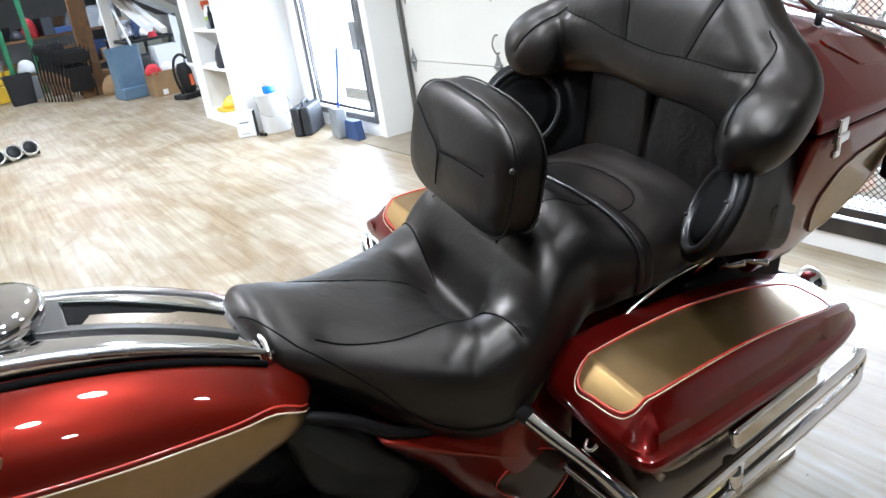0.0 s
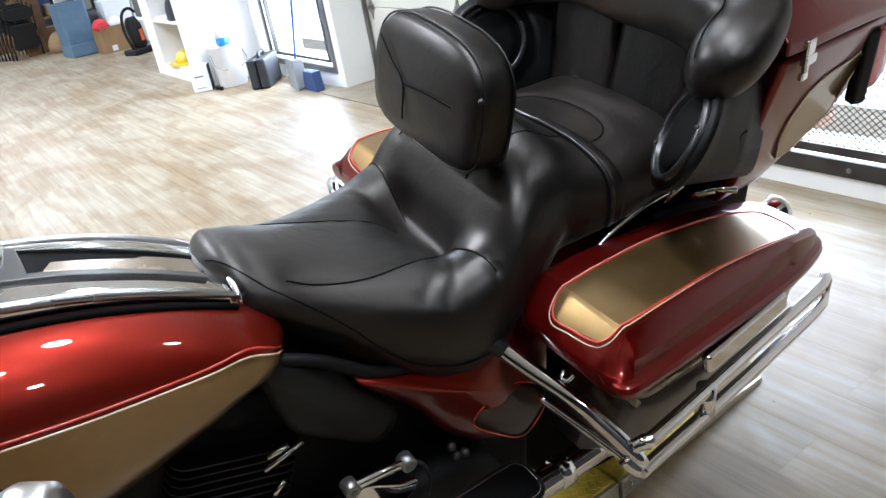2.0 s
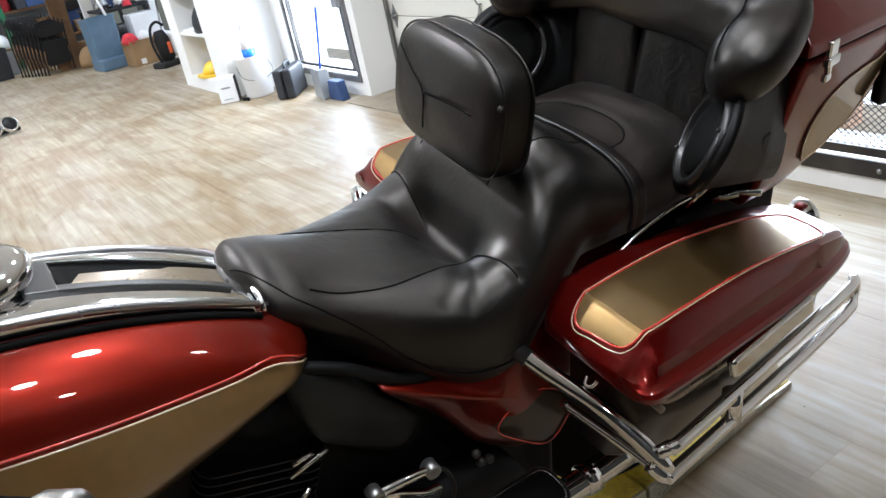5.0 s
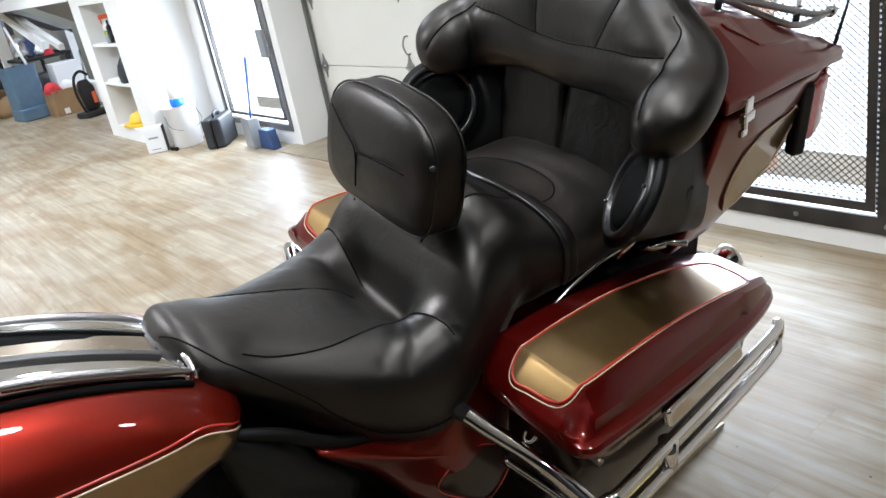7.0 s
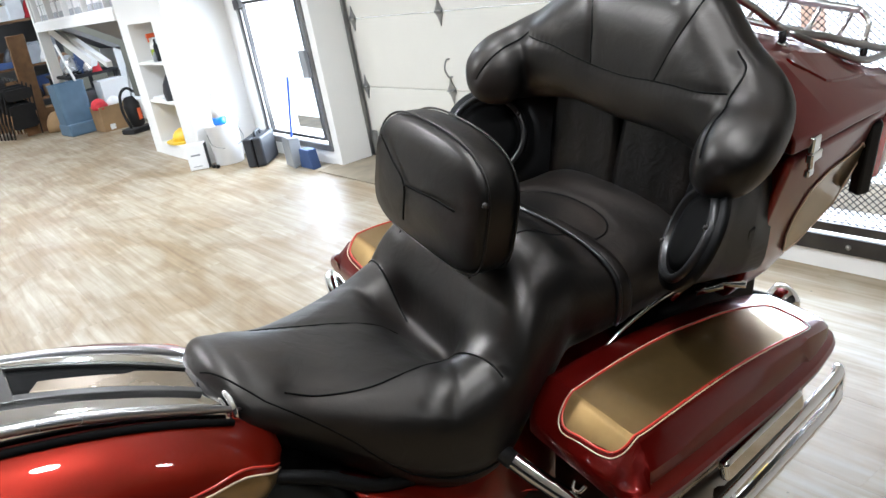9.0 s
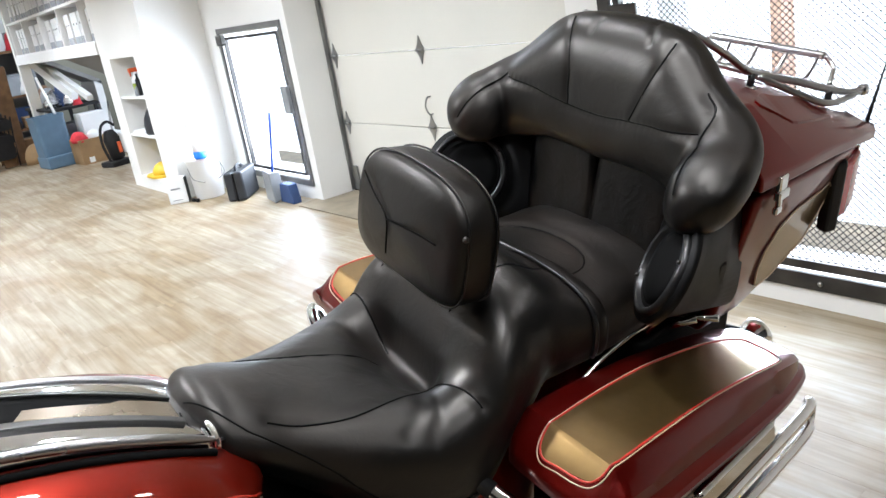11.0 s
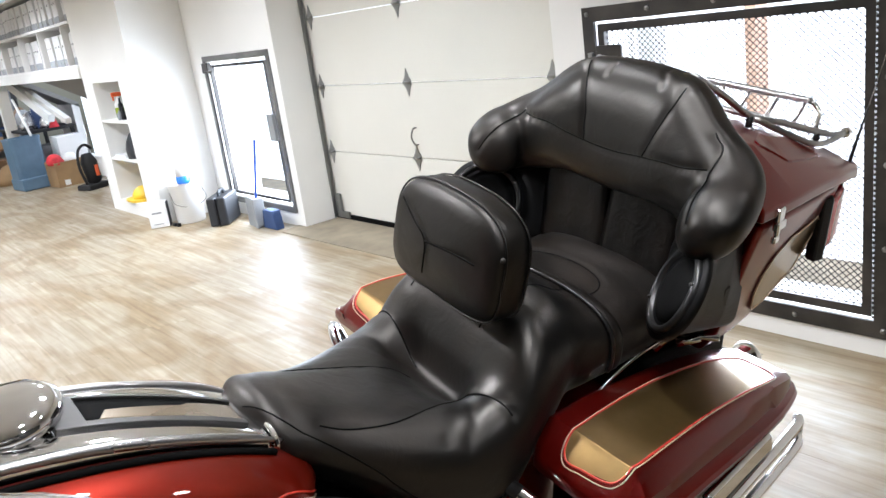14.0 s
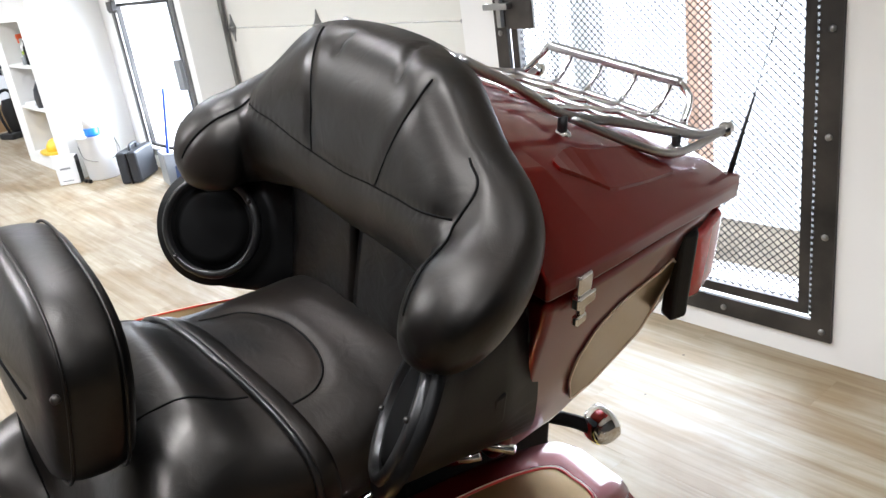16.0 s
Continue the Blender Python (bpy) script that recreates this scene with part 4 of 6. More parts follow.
for s in (1, -1):
    bm = bmesh.new()
    P = lambda y, k: Vector((s * (np.interp(y, [r[0] for r in TUB], [r[2] for r in TUB]) + 0.03 + (np.interp(y, [r[0] for r in TUB], [r[1] - r[2] - 0.03 for r in TUB])) * k + 0.002), y, np.interp(y, [r[0] for r in TUB], [r[4] + 0.05 for r in TUB]) + np.interp(y, [r[0] for r in TUB], [r[3] - r[4] - 0.056 for r in TUB]) * k))
    lo = lambda y: np.interp(y, (0.53, 0.55, 0.60, 0.70, 0.745), (0.26, 0.06, 0.0, 0.05, 0.4))
    hi = lambda y: np.interp(y, (0.53, 0.55, 0.60, 0.72, 0.745), (0.42, 0.60, 0.67, 0.67, 0.5))
    gy = np.linspace(0.53, 0.745, 26)
    out = [(y, lo(y)) for y in gy] + [(y, hi(y)) for y in gy[::-1]]
    g = [[bm.verts.new(P(y, k)) for k in np.linspace(lo(y), hi(y), 8)] for y in gy]
    for r0, r1 in zip(g, g[1:]):
        for j in range(7):
            bm.faces.new((r0[j], r0[j + 1], r1[j + 1], r1[j]))
    part("gold_panel", bm, GOLD, case, "gold painted panel")
    part("pinstripe", tubes(0.0018, [P(y, k) for y, k in out], n=3, closed=True, sides=6), STRIPE_CREAM, case)
    # latches
    for ly, lx in ((0.478, 0.304), (0.855, 0.225)):
        bm = boxes((-0.004, -0.013, -0.002, 0.007, 0.013, 0.024), (-0.002, -0.018, -0.016, 0.010, 0.018, 0.0), (-0.003, -0.005, -0.03, 0.006, 0.005, -0.016), (-0.004, -0.010, -0.043, 0.005, 0.010, -0.03))
        lt = part("latch", bm, CHROME, case, smooth=False, bevel=0.003)
        lt.matrix_local = pose(s * lx, ly, 1.05 - (0.02 if ly > 0.8 else 0), 0, 0, (0 if s > 0 else 180) + s * (10 if ly < 0.8 else 25))
    bm = bmesh.new()
    rings(bm, [[Vector((s * x, y, z)) for x, y in ((0.254, 0.755), (0.258, 0.79), (0.235, 0.86), (0.18, 0.90), (0.15, 0.88), (0.19, 0.82))] for z in (0.89, 1.0)])
    part("tail_lamp", bm, LENS, case, "red wrap tail lamp", bevel=0.008)
    bm = bmesh.new()
    rings(bm, [[Vector((s * x, y, z)) for x, y in ((0.258, 0.732), (0.264, 0.76), (0.247, 0.78), (0.232, 0.74))] for z in (0.87, 1.01)])
    part("lamp_bezel", bm, PLASTIC, case, bevel=0.006)
TZ = lambda y: np.interp(y, [r[0] for r in TLID], [r[5] for r in TLID])
TB = lambda y: np.interp(y, [r[0] for r in TLID], [r[2] for r in TLID])
TM = lambda y: np.interp(y, [r[0] for r in TLID], [r[4] for r in TLID])
for s in (1, -1):
    loops = []
    for y in np.linspace(0.515, 0.735, 14):
        k = min(1.0, (y - 0.50) / 0.06, (0.75 - y) / 0.06)
        b, ze, zi = TB(y), TZ(y), TZ(y) + (TM(y) - TZ(y)) * 0.62
        p, q = Vector((s * (b - 0.004), y, ze + 0.006)), Vector((s * (b - 0.004 - 0.046 * k), y, ze + (zi - ze) * k + 0.006))
        loops.append([p + Vector((0, 0, -0.006)), p + Vector((0, 0, 0.001)), q + Vector((0, 0, 0.001)), q + Vector((0, 0, -0.006))])
    bm = bmesh.new()
    rings(bm, loops)
    part("raised_field", bm, DARKRED, clid, smooth=False, bevel=0.0012)
part("case_support", boxes((-0.17, 0.33, 0.60, 0.17, 0.60, 0.752)), CASTBLACK, bike, bevel=0.015)
# luggage rack
bm = bmesh.new()
for s in (1, -1):
    tube(bm, [(s * 0.115, 0.46, 1.272), (s * 0.128, 0.54, 1.225), (s * 0.145, 0.61, 1.178), (s * 0.165, 0.69, 1.155), (s * 0.185, 0.78, 1.125), (s * 0.195, 0.84, 1.108), (s * 0.191, 0.90, 1.10)], 0.0065)
rack = part("luggage_rack", bm, RIM, bike, "silver tube luggage rack")
for s in (1, -1):
    part("outer_bar", tubes(0.006, [(s * 0.147, 0.615, 1.174), (s * 0.190, 0.68, 1.138), (s * 0.212, 0.735, 1.114), (s * 0.208, 0.80, 1.104), (s * 0.193, 0.89, 1.10)]), RIM, rack)
for s in (1, -1):
    part("rack_end", turned([(0.002, -0.014), (0.01, -0.008), (0.012, 0.004), (0.008, 0.012), (0.002, 0.014)], pose(s * 0.191, 0.903, 1.10, 100), 12), CHROME, rack)
    for y, x, z0, z1 in ((0.605, 0.145, 1.155, 1.18), (0.79, 0.187, 1.10, 1.123)):
        part("rack_post", tubes(0.0065, [(s * x, y, z0), (s * x, y, z1)]), MESH, rack)
        part("post_foot", turned([(0.012, 0), (0.012, 0.006), (0.008, 0.01)], pose(s * x, y, z0 - 0.006), 12), CHROME, rack)
for y, x, z in ((0.46, 0.115, 1.272), (0.62, 0.148, 1.174), (0.70, 0.167, 1.150), (0.77, 0.182, 1.129), (0.845, 0.195, 1.107)):
    part("cross_bar", tubes(0.0048, [(-x, y, z), (0, y + 0.006, z + 0.003), (x, y, z)]), RIM, rack)
for x in (-0.10, -0.035, 0.035, 0.10):
    part("lamp_arm", tubes(0.0045, [(x, 0.62, 1.176), (x, 0.78, 1.13), (x, 0.845, 1.112), (x, 0.875, 1.135), (x, 0.885, 1.15)]), CHROME, rack)
bm = bmesh.new()
box(bm, -0.155, 0.880, 1.147, 0.115, 0.896, 1.161)
bar = part("lamp_bar", bm, RIM, bike, "slim silver lamp bar", smooth=False, bevel=0.005)
part("lamp_strip", boxes((-0.14, 0.8955, 1.150, 0.10, 0.899, 1.158)), SATIN, bar, smooth=False)
part("loop", tubes(0.0055, [(-0.155, 0.888, 1.154), (-0.17, 0.885, 1.135), (-0.185, 0.86, 1.108)]), CHROME, rack)
part("loop", tubes(0.0055, [(0.115, 0.888, 1.154), (0.135, 0.885, 1.135), (0.15, 0.855, 1.108)]), CHROME, rack)
# hinges and studs on the case lid
for x in (-0.12, 0.0, 0.12):
    part("lid_stud", turned([(0.008, 0), (0.008, 0.004), (0.004, 0.007), (0.0005, 0.008)], pose(x, 0.50, 1.188), 10), CHROME, clid)
# antenna
part("antenna", tubes(lambda t: 0.0055 - 0.004 * t, [(0.214, 0.885, 1.0), (0.228, 0.90, 1.165)]), MESH, bike)
part("antenna_whip", tubes(0.0008, [(0.228, 0.90, 1.165), (0.275, 0.945, 1.72)], sides=6), SATIN, bike)

# passenger backrest
ARC = [  # x, y, middle z, rise, drop, depth to the front, depth to the back
    (0.0, 0.42, 1.187, 0.098, 0.139, 0.058, 0.076), (0.076, 0.412, 1.186, 0.096, 0.132, 0.052, 0.075), (0.135, 0.396, 1.176, 0.094, 0.122, 0.049, 0.071),
    (0.184, 0.388, 1.149, 0.084, 0.11, 0.052, 0.07), (0.233, 0.384, 1.122, 0.07, 0.091, 0.058, 0.07), (0.26, 0.348, 1.1, 0.061, 0.071, 0.064, 0.062)]
for k in range(1, 6):  # the wing's rounded end
    u = 1 - (1 - k / 5) ** 1.6
    w = max(0.03, 1 - u ** 2.225) ** (1 / 2.225) if k < 5 else 0.03
    a = ARC[5]
    ARC.append(tuple(a[q] + ((0.291, 0.258, 1.076)[q] - a[q]) * u for q in range(3)) + tuple(v * w for v in a[3:]))
mirrored = [(-p[0],) + p[1:] for p in ARC[:0:-1]]
line = [np.array(p) for p in curve(mirrored + ARC, 14)]
for _ in range(16):  # soften the bends
    line = [line[0]] + [(line[i - 1] + 2 * line[i] + line[i + 1]) / 4 for i in range(1, len(line) - 1)] + [line[-1]]


def arc_ring(k, a, off=0.0):
    """A point of the cushion's skin; a turns from the front over the top."""
    x, y, z, up, down, fore, aft = line[k]
    t = line[min(k + 1, len(line) - 1)][:2] - line[max(k - 1, 0)][:2]
    t = t / np.linalg.norm(t)
    nrm = Vector((t[1], -t[0], 0))  # towards the front
    c, s = math.cos(a), math.sin(a)
    h = (up if s > 0 else down) * math.copysign(abs(s) ** (2 / 2.39), s)
    d = (fore if c > 0 else aft) * math.copysign(abs(c) ** (2 / 2.39), c)
    return Vector((x + 0.013, y, z - 0.021 * x + h + off * s)) + nrm * (d - 0.238 * h + off * c)


bm = bmesh.new()
rings(bm, [[arc_ring(k, a) for a in np.linspace(0, 2 * math.pi, 96, endpoint=False)] for k in range(len(line))])
bm.verts.ensure_lookup_table()
step = lambda v, a, b: (lambda t: t * t * (3 - 2 * t))(min(1.0, max(0.0, (v - a) / (b - a))))
shape = [v.co.copy() for v in bm.verts]
ring_of = [(abs(line[k][0]), math.cos(2 * math.pi * q / 96)) for k in range(len(line)) for q in range(96)]
wings = [v for v, (x, c) in zip(bm.verts, ring_of) if x > 0.06]
for _ in range(70):
    bmesh.ops.smooth_vert(bm, verts=wings, factor=0.5, use_axis_x=True, use_axis_y=True, use_axis_z=True)
calm = [v.co.copy() for v in bm.verts]
crook = [v for v, (x, c) in zip(bm.verts, ring_of) if 0.06 < x < 0.275 and c > -0.1]
for _ in range(260):  # the inner bend between the middle and each wing
    bmesh.ops.smooth_vert(bm, verts=crook, factor=0.5, use_axis_x=True, use_axis_y=True, use_axis_z=True)
for v, a, b, (x, c) in zip(bm.verts, shape, calm, ring_of):
    v.co = a.lerp(b, step(x, 0.07, 0.17)).lerp(v.co, step(x, 0.08, 0.18) * (1 - step(x, 0.255, 0.272)) * step(c, 0.0, 0.5))
back_tree = BVHTree.FromBMesh(bm)
back = part("passenger_backrest", bm, LEATHER, bike, "black leather wraparound passenger backrest")
for sx in (1, -1):
    bm = cushion(0.17, 0.22, 0.036, 0.014, pose(sx * 0.085, 0.39, 0.96, -8, sx * 3), 7, 0.1)
    groove(bm, [[Vector((sx * 0.083 + 0.05 * k, 0.366, 0.90 + 0.12 * u)) for u in np.linspace(0, 1, 20)] for k in (-0.6, 0.5)], 0.02, 0.003)
    part("back_cushion", bm, SOFTLEATHER, bike, "soft black leather back cushion")
part("case_front", sections([(0.405, [(-0.22, 0.80), (0.22, 0.80), (0.27, 1.0), (0.26, 1.06), (-0.26, 1.06), (-0.27, 1.0)]), (0.455, [(-0.21, 0.77), (0.21, 0.77), (0.285, 0.98), (0.27, 1.12), (-0.27, 1.12), (-0.285, 0.98)])]), VINYL, bike, "black vinyl front of the luggage case", bevel=0.02)
for s in (1, -1):
    nrm = Vector((-0.58 * s, -0.68, 0.42)).normalized()
    M = Matrix.Translation((s * 0.26, 0.264 if s > 0 else 0.29, 0.967)) @ nrm.to_track_quat("Z", "Y").to_matrix().to_4x4()
    out_ = Vector((s * 0.761, -0.649, 0))
    up_ = nrm.cross(out_)
    up_ = up_ if up_.z > 0 else -up_
    loops = []
    for u, dy in ((0.0, 0.0), (0.0, 0.012), (0.12, 0), (0.35, 0), (0.7, 0), (1.0, 0)):
        lp = []
        for q in np.linspace(0, 2 * math.pi, 56, endpoint=False):
            c, w = math.cos(q), math.sin(q)
            a = M.translation + (out_ * c + up_ * w) * 0.090 - nrm * dy
            c5, w5 = math.copysign(abs(c) ** 0.45, c), math.copysign(abs(w) ** 0.45, w)
            b = Vector((s * (0.192 + 0.078 * c5), 0.455, 0.935 + 0.122 * w5))
            lp.append(a.lerp(b, u))
        loops.append(lp)
    bm = bmesh.new()
    rings(bm, loops)
    pod = part("speaker_pod", bm, VINYL, bike, "smooth black speaker pod")
    part("speaker_ring", turned([(0.066, -0.004), (0.067, 0.006), (0.072, 0.010), (0.078, 0.006), (0.081, -0.004)], M, 48), PIPING, pod, "shiny black speaker ring")
    part("speaker_grille", turned([(0.067, -0.002), (0.045, 0.004), (0.002, 0.007)], M, 48), RUBBER, pod)
    for q in (0.6, 3.9):
        part("ring_screw", turned([(0.004, 0), (0.003, 0.004), (0.0005, 0.005)], M @ Matrix.Translation((0.072 * math.cos(q), 0.072 * math.sin(q), 0.008)), 8), STEEL, pod)
    lock = part("case_lock", boxes((-0.004, -0.011, -0.022, 0.005, 0.011, 0.022)), PLASTIC, bike, bevel=0.004)
    lock.matrix_local = pose(s * 0.284, 0.375, 0.925, 0, s * 6, s * 4)


# ---- fittings and loose things in the room ----
CARD = mat("brown_cardboard", (0.30, 0.19, 0.09), 0.8, vary=0.15, scale=5, bump=0.15, bump_scale=60)
SLATE = mat("slate_blue_plastic", (0.11, 0.18, 0.26), 0.45, vary=0.12)
DARKGREY = mat("dark_grey_plastic_case", (0.022, 0.024, 0.029), 0.5, vary=0.2, bump=0.25, bump_scale=150)
MIDGREY = mat("grey_plastic", (0.25, 0.26, 0.27), 0.5, vary=0.12)
NAVY = mat("navy_bristle", (0.03, 0.06, 0.16), 0.7, vary=0.2)
BLUE = mat("blue_handle", (0.03, 0.09, 0.5), 0.4)
BLUELIQ = mat("blue_liquid", (0.03, 0.2, 0.85), 0.2, coat=0.5)
GREENLIQ = mat("green_liquid", (0.30, 0.38, 0.03), 0.25, coat=0.5)
ORANGE = mat("orange_plastic", (0.8, 0.13, 0.03), 0.4)
YELLOWPL = mat("yellow_plastic", (0.75, 0.5, 0.03), 0.45, vary=0.1)
REDCLOTH = mat("red_cloth", (0.5, 0.03, 0.04), 0.85, vary=0.25, scale=20)
WHITEPL = mat("white_plastic", (0.78, 0.78, 0.77), 0.4, vary=0.03)
BLACKCLOTH = mat("black_cloth", (0.015, 0.014, 0.014), 0.85, vary=0.3, scale=20)
GREENPOST = mat("green_painted_steel", (0.03, 0.16, 0.07), 0.5, vary=0.2)
BROWNWOOD = mat("brown_board", (0.17, 0.09, 0.035), 0.6, vary=0.25, scale=8)
FILEWHITE = mat("file_box_card", (0.7, 0.7, 0.69), 0.7, vary=0.06, scale=9)
FILEGREY = mat("file_box_band", (0.33, 0.34, 0.36), 0.7, vary=0.15, scale=20)
FOIL = mat("silver_foil", (0.75, 0.76, 0.8), 0.25, metal=0.9, vary=0.2, scale=30, bump=0.6, bump_scale=40)
POSTWOOD = mat("orange_timber", (0.56, 0.35, 0.24), 0.7, vary=0.2, scale=9)

# window lock and the posts outside
lk = part("window_lock", boxes((-1.70, W0 - 0.022, 1.11, -1.55, W0 - 0.006, 1.28)), STEEL, win, smooth=False, bevel=0.004)
part("lock_bolt", boxes((-1.80, W0 - 0.05, 1.19, -1.66, W0 - 0.022, 1.215), (-1.735, W0 - 0.04, 1.12, -1.71, W0 - 0.018, 1.25)), ZINC, lk, smooth=False, bevel=0.003)
for x0, x1, mt, nm in ((-1.455, -1.395, POSTWOOD, "orange timber post outside the window"), (-2.13, -2.02, FILEWHITE, "pale grey post outside the window")):
    tagged(part("outdoor_post", boxes((x0, 4.3, -0.8, x1, 4.42, 2.6)), mt, smooth=False), nm, "post")
part("bracket", boxes((-6.22, W0 - 0.05, 1.30, -6.02, W0 - 0.016, 1.345), (-6.12, W0 - 0.09, 1.32, -6.0, W0 - 0.05, 1.39)), STEEL, win2, smooth=False, bevel=0.004)
part("latch_box", boxes((-5.15, W0 - 0.05, 0.72, -5.05, W0 - 0.016, 0.94)), MIDGREY, win2, smooth=False, bevel=0.004)

# loft shelf over the eaves
loft = empty("loft_shelf", pose(0, 0, 0), "white loft shelving above the low eaves", "shelf", kind="structure")
part("beam", boxes((-12.35, 2.85, 1.39, -8.05, 3.0, 1.50)), WHITE, loft, smooth=False)
part("post", boxes((-12.47, 2.85, 0, -12.35, 3.0, TOP)), WHITE, loft, smooth=False)
for z in (1.50, 1.94, 2.36):
    part("shelf_board", boxes((-12.35, 2.86, z, -8.05, 3.36, z + 0.028)), SHELFWHITE, loft, smooth=False)
for x in (-12.3, -11.4, -10.4, -9.4, -8.42):
    part("divider", boxes((x, 2.87, 1.528, x + 0.025, 3.36, 1.94)), SHELFWHITE, loft, smooth=False)
# The back is grey: shade behind the boxes put into the colour.
part("shelf_back", boxes((-12.35, 3.37, 1.50, -8.05, 3.43, TOP)), GREYTONE, loft, smooth=False)
# eaves: knee wall with a window, and the slope above it
ev = empty("eaves", pose(0, 0, 0), "white sloping eaves with a small bright window", "eaves", kind="structure")
part("knee_wall", boxes((-12.4, 3.62, 0, -11.6, 3.72, 1.0), (-11.6, 3.62, 0, -10.3, 3.72, 0.28), (-10.3, 3.62, 0, -8.05, 3.72, 1.0)), WHITE, ev, smooth=False)
bm = bmesh.new()
for x0, x1 in ((-12.4, -11.6), (-10.3, -8.05)):
    rings(bm, [[Vector((x, y, z)) for y, z in ((3.0, 1.40), (3.72, 0.95), (3.72, 1.02), (3.0, 1.47))] for x in (x0, x1)])
# White eaves slope, its shade under the loft put in as grey.
part("slope", bm, GREYTONE, ev, smooth=False)
bm = bmesh.new()
box(bm, -0.05, 0, -0.06, 0.05, 1.0, 0.06, pose(-12.2, 3.02, 1.40, -32, 0, -73))
tube(bm, [(-12.45, 3.15, 1.40), (-10.3, 3.2, 0.86)], 0.05, 4, smooth=False)
part("rafter", bm, WHITE, ev, smooth=False)


def file_box():
    o = empty("file_box", pose(0, 0, 0), "white card file box with grey base band", "file box", "file boxes on the loft shelf")
    part("box_body", boxes((-0.058, 0, 0, 0.058, 0.30, 0.33)), FILEWHITE, o, smooth=False, bevel=0.004)
    part("base_band", boxes((-0.0585, -0.002, 0.0, 0.0585, 0.002, 0.075)), FILEGREY, o, smooth=False)
    part("finger_hole", turned([(0.011, 0), (0.011, 0.003), (0.0005, 0.003)], pose(0, -0.0005, 0.21, 90), 10), PLASTIC, o)
    return o


fb0 = file_box()
rb = random.Random(8)
first = True
for z in (1.529, 1.969):
    x = -12.2
    while x < -8.12:
        x += 0.118 + rb.choice((0, 0.004, 0.01, 0.05))
        if any(abs(x - d - 0.012) < 0.075 for d in (-12.3, -11.4, -10.4, -9.4, -8.42)) and z < 1.9:
            continue
        if x > -8.12:
            break
        m = pose(x, 2.90 + rb.uniform(0, 0.05), z, 0, rb.uniform(-2.0, 2.0), 0)
        if first:
            fb0.matrix_world = m
            first = False
        else:
            copy_thing(fb0, m)


def tapered(x, y, h, k, n=8, r=0.05):
    """A tapered tub standing on z = 0."""
    bm = bmesh.new()
    rings(bm, [[Vector((a * f, b * f, z)) for a, b in rounded(x, y, r, n)] for z, f in ((0, k), (0.02, k + 0.01), (h - 0.03, 1), (h - 0.03, 1.04), (h, 1.04), (h, 0.97), (0.05, k - 0.02))])
    return bm


bin_ = empty("wheeled_bin", pose(-11.26, 2.78, 0, 0, 0, 6), "slate blue plastic bin standing by a cardboard box", "bin")
part("tub", tapered(0.36, 0.40, 0.70, 0.95), SLATE, bin_, smooth=False)
part("base", boxes((-0.2, -0.2, 0, 0.27, 0.2, 0.16)), SLATE, bin_, smooth=False, bevel=0.02)
for y in (-0.17, 0.17):
    part("wheel", turned([(0.05, -0.02), (0.06, 0), (0.05, 0.02)], pose(0.2, y, 0.06, 90), 14), RUBBER, bin_)

cb = empty("cardboard_box", pose(-10.82, 3.15, 0, 0, 0, 4), "open brown cardboard box full of odds and ends", "box")
for nm, bx in (("base", (-0.2, -0.2, 0, 0.2, 0.2, 0.02)), ("side", (-0.2, -0.2, 0.02, -0.19, 0.2, 0.33)), ("side", (0.19, -0.2, 0.02, 0.2, 0.2, 0.33)), ("side", (-0.19, -0.2, 0.02, 0.19, -0.19, 0.33)), ("side", (-0.19, 0.19, 0.02, 0.19, 0.2, 0.33))):
    part(nm, boxes(bx), CARD, cb, smooth=False)
part("paper_label", boxes((0.2005, -0.12, 0.02, 0.203, -0.05, 0.09)), WHITEPL, cb, smooth=False)


def heap(name, w, d, h, m, material, label, cat, seed=1, n=14):
    """A slumped soft heap."""
    bm = bmesh.new()
    rr = random.Random(seed)
    loops = []
    for k in range(6):
        f = math.cos(k / 5 * math.pi / 2)
        loops.append([m @ Vector((w / 2 * (f + 0.02) * math.cos(q) * rr.uniform(0.85, 1.12), d / 2 * (f + 0.02) * math.sin(q) * rr.uniform(0.85, 1.12), h * math.sin(k / 5 * math.pi / 2))) for q in np.linspace(0, 2 * math.pi, n, endpoint=False)])
    rings(bm, loops)
    return tagged(part(name, bm, material), label, cat)


heap("red_cloth", 0.34, 0.22, 0.14, pose(-10.78, 3.02, 0.30), REDCLOTH, "crumpled red cloth lying in the cardboard box", "cloth", 2)
heap("white_cloth", 0.2, 0.2, 0.13, pose(-10.8, 3.22, 0.30), WHITEPL, "crumpled white cloth in the cardboard box", "cloth", 3)

vac = empty("vacuum_cleaner", pose(-9.88, 3.2, 0, 0, 0, 20), "black and orange upright vacuum cleaner", "vacuum cleaner")
part("base", boxes((-0.13, -0.16, 0.0, 0.13, 0.16, 0.07)), BLACKCLOTH, vac, bevel=0.02, smooth=False)
part("body", turned([(0.05, 0.06), (0.09, 0.1), (0.10, 0.35), (0.06, 0.45)], pose(0, 0.04, 0, 6), 18), BLACKCLOTH, vac)
part("stripe", boxes((0.095, 0.0, 0.16, 0.108, 0.05, 0.30)), ORANGE, vac, smooth=False, bevel=0.004)
part("hose", tubes(0.018, [(0.02, -0.10, 0.06), (0.03, -0.16, 0.3), (0.02, -0.12, 0.5), (0.0, 0.0, 0.56), (0.0, 0.09, 0.5)], sides=8), BLACKCLOTH, vac)
part("handle", tubes(0.012, [(-0.02, 0.06, 0.42), (-0.03, 0.12, 0.8)], sides=8), SATIN, vac)

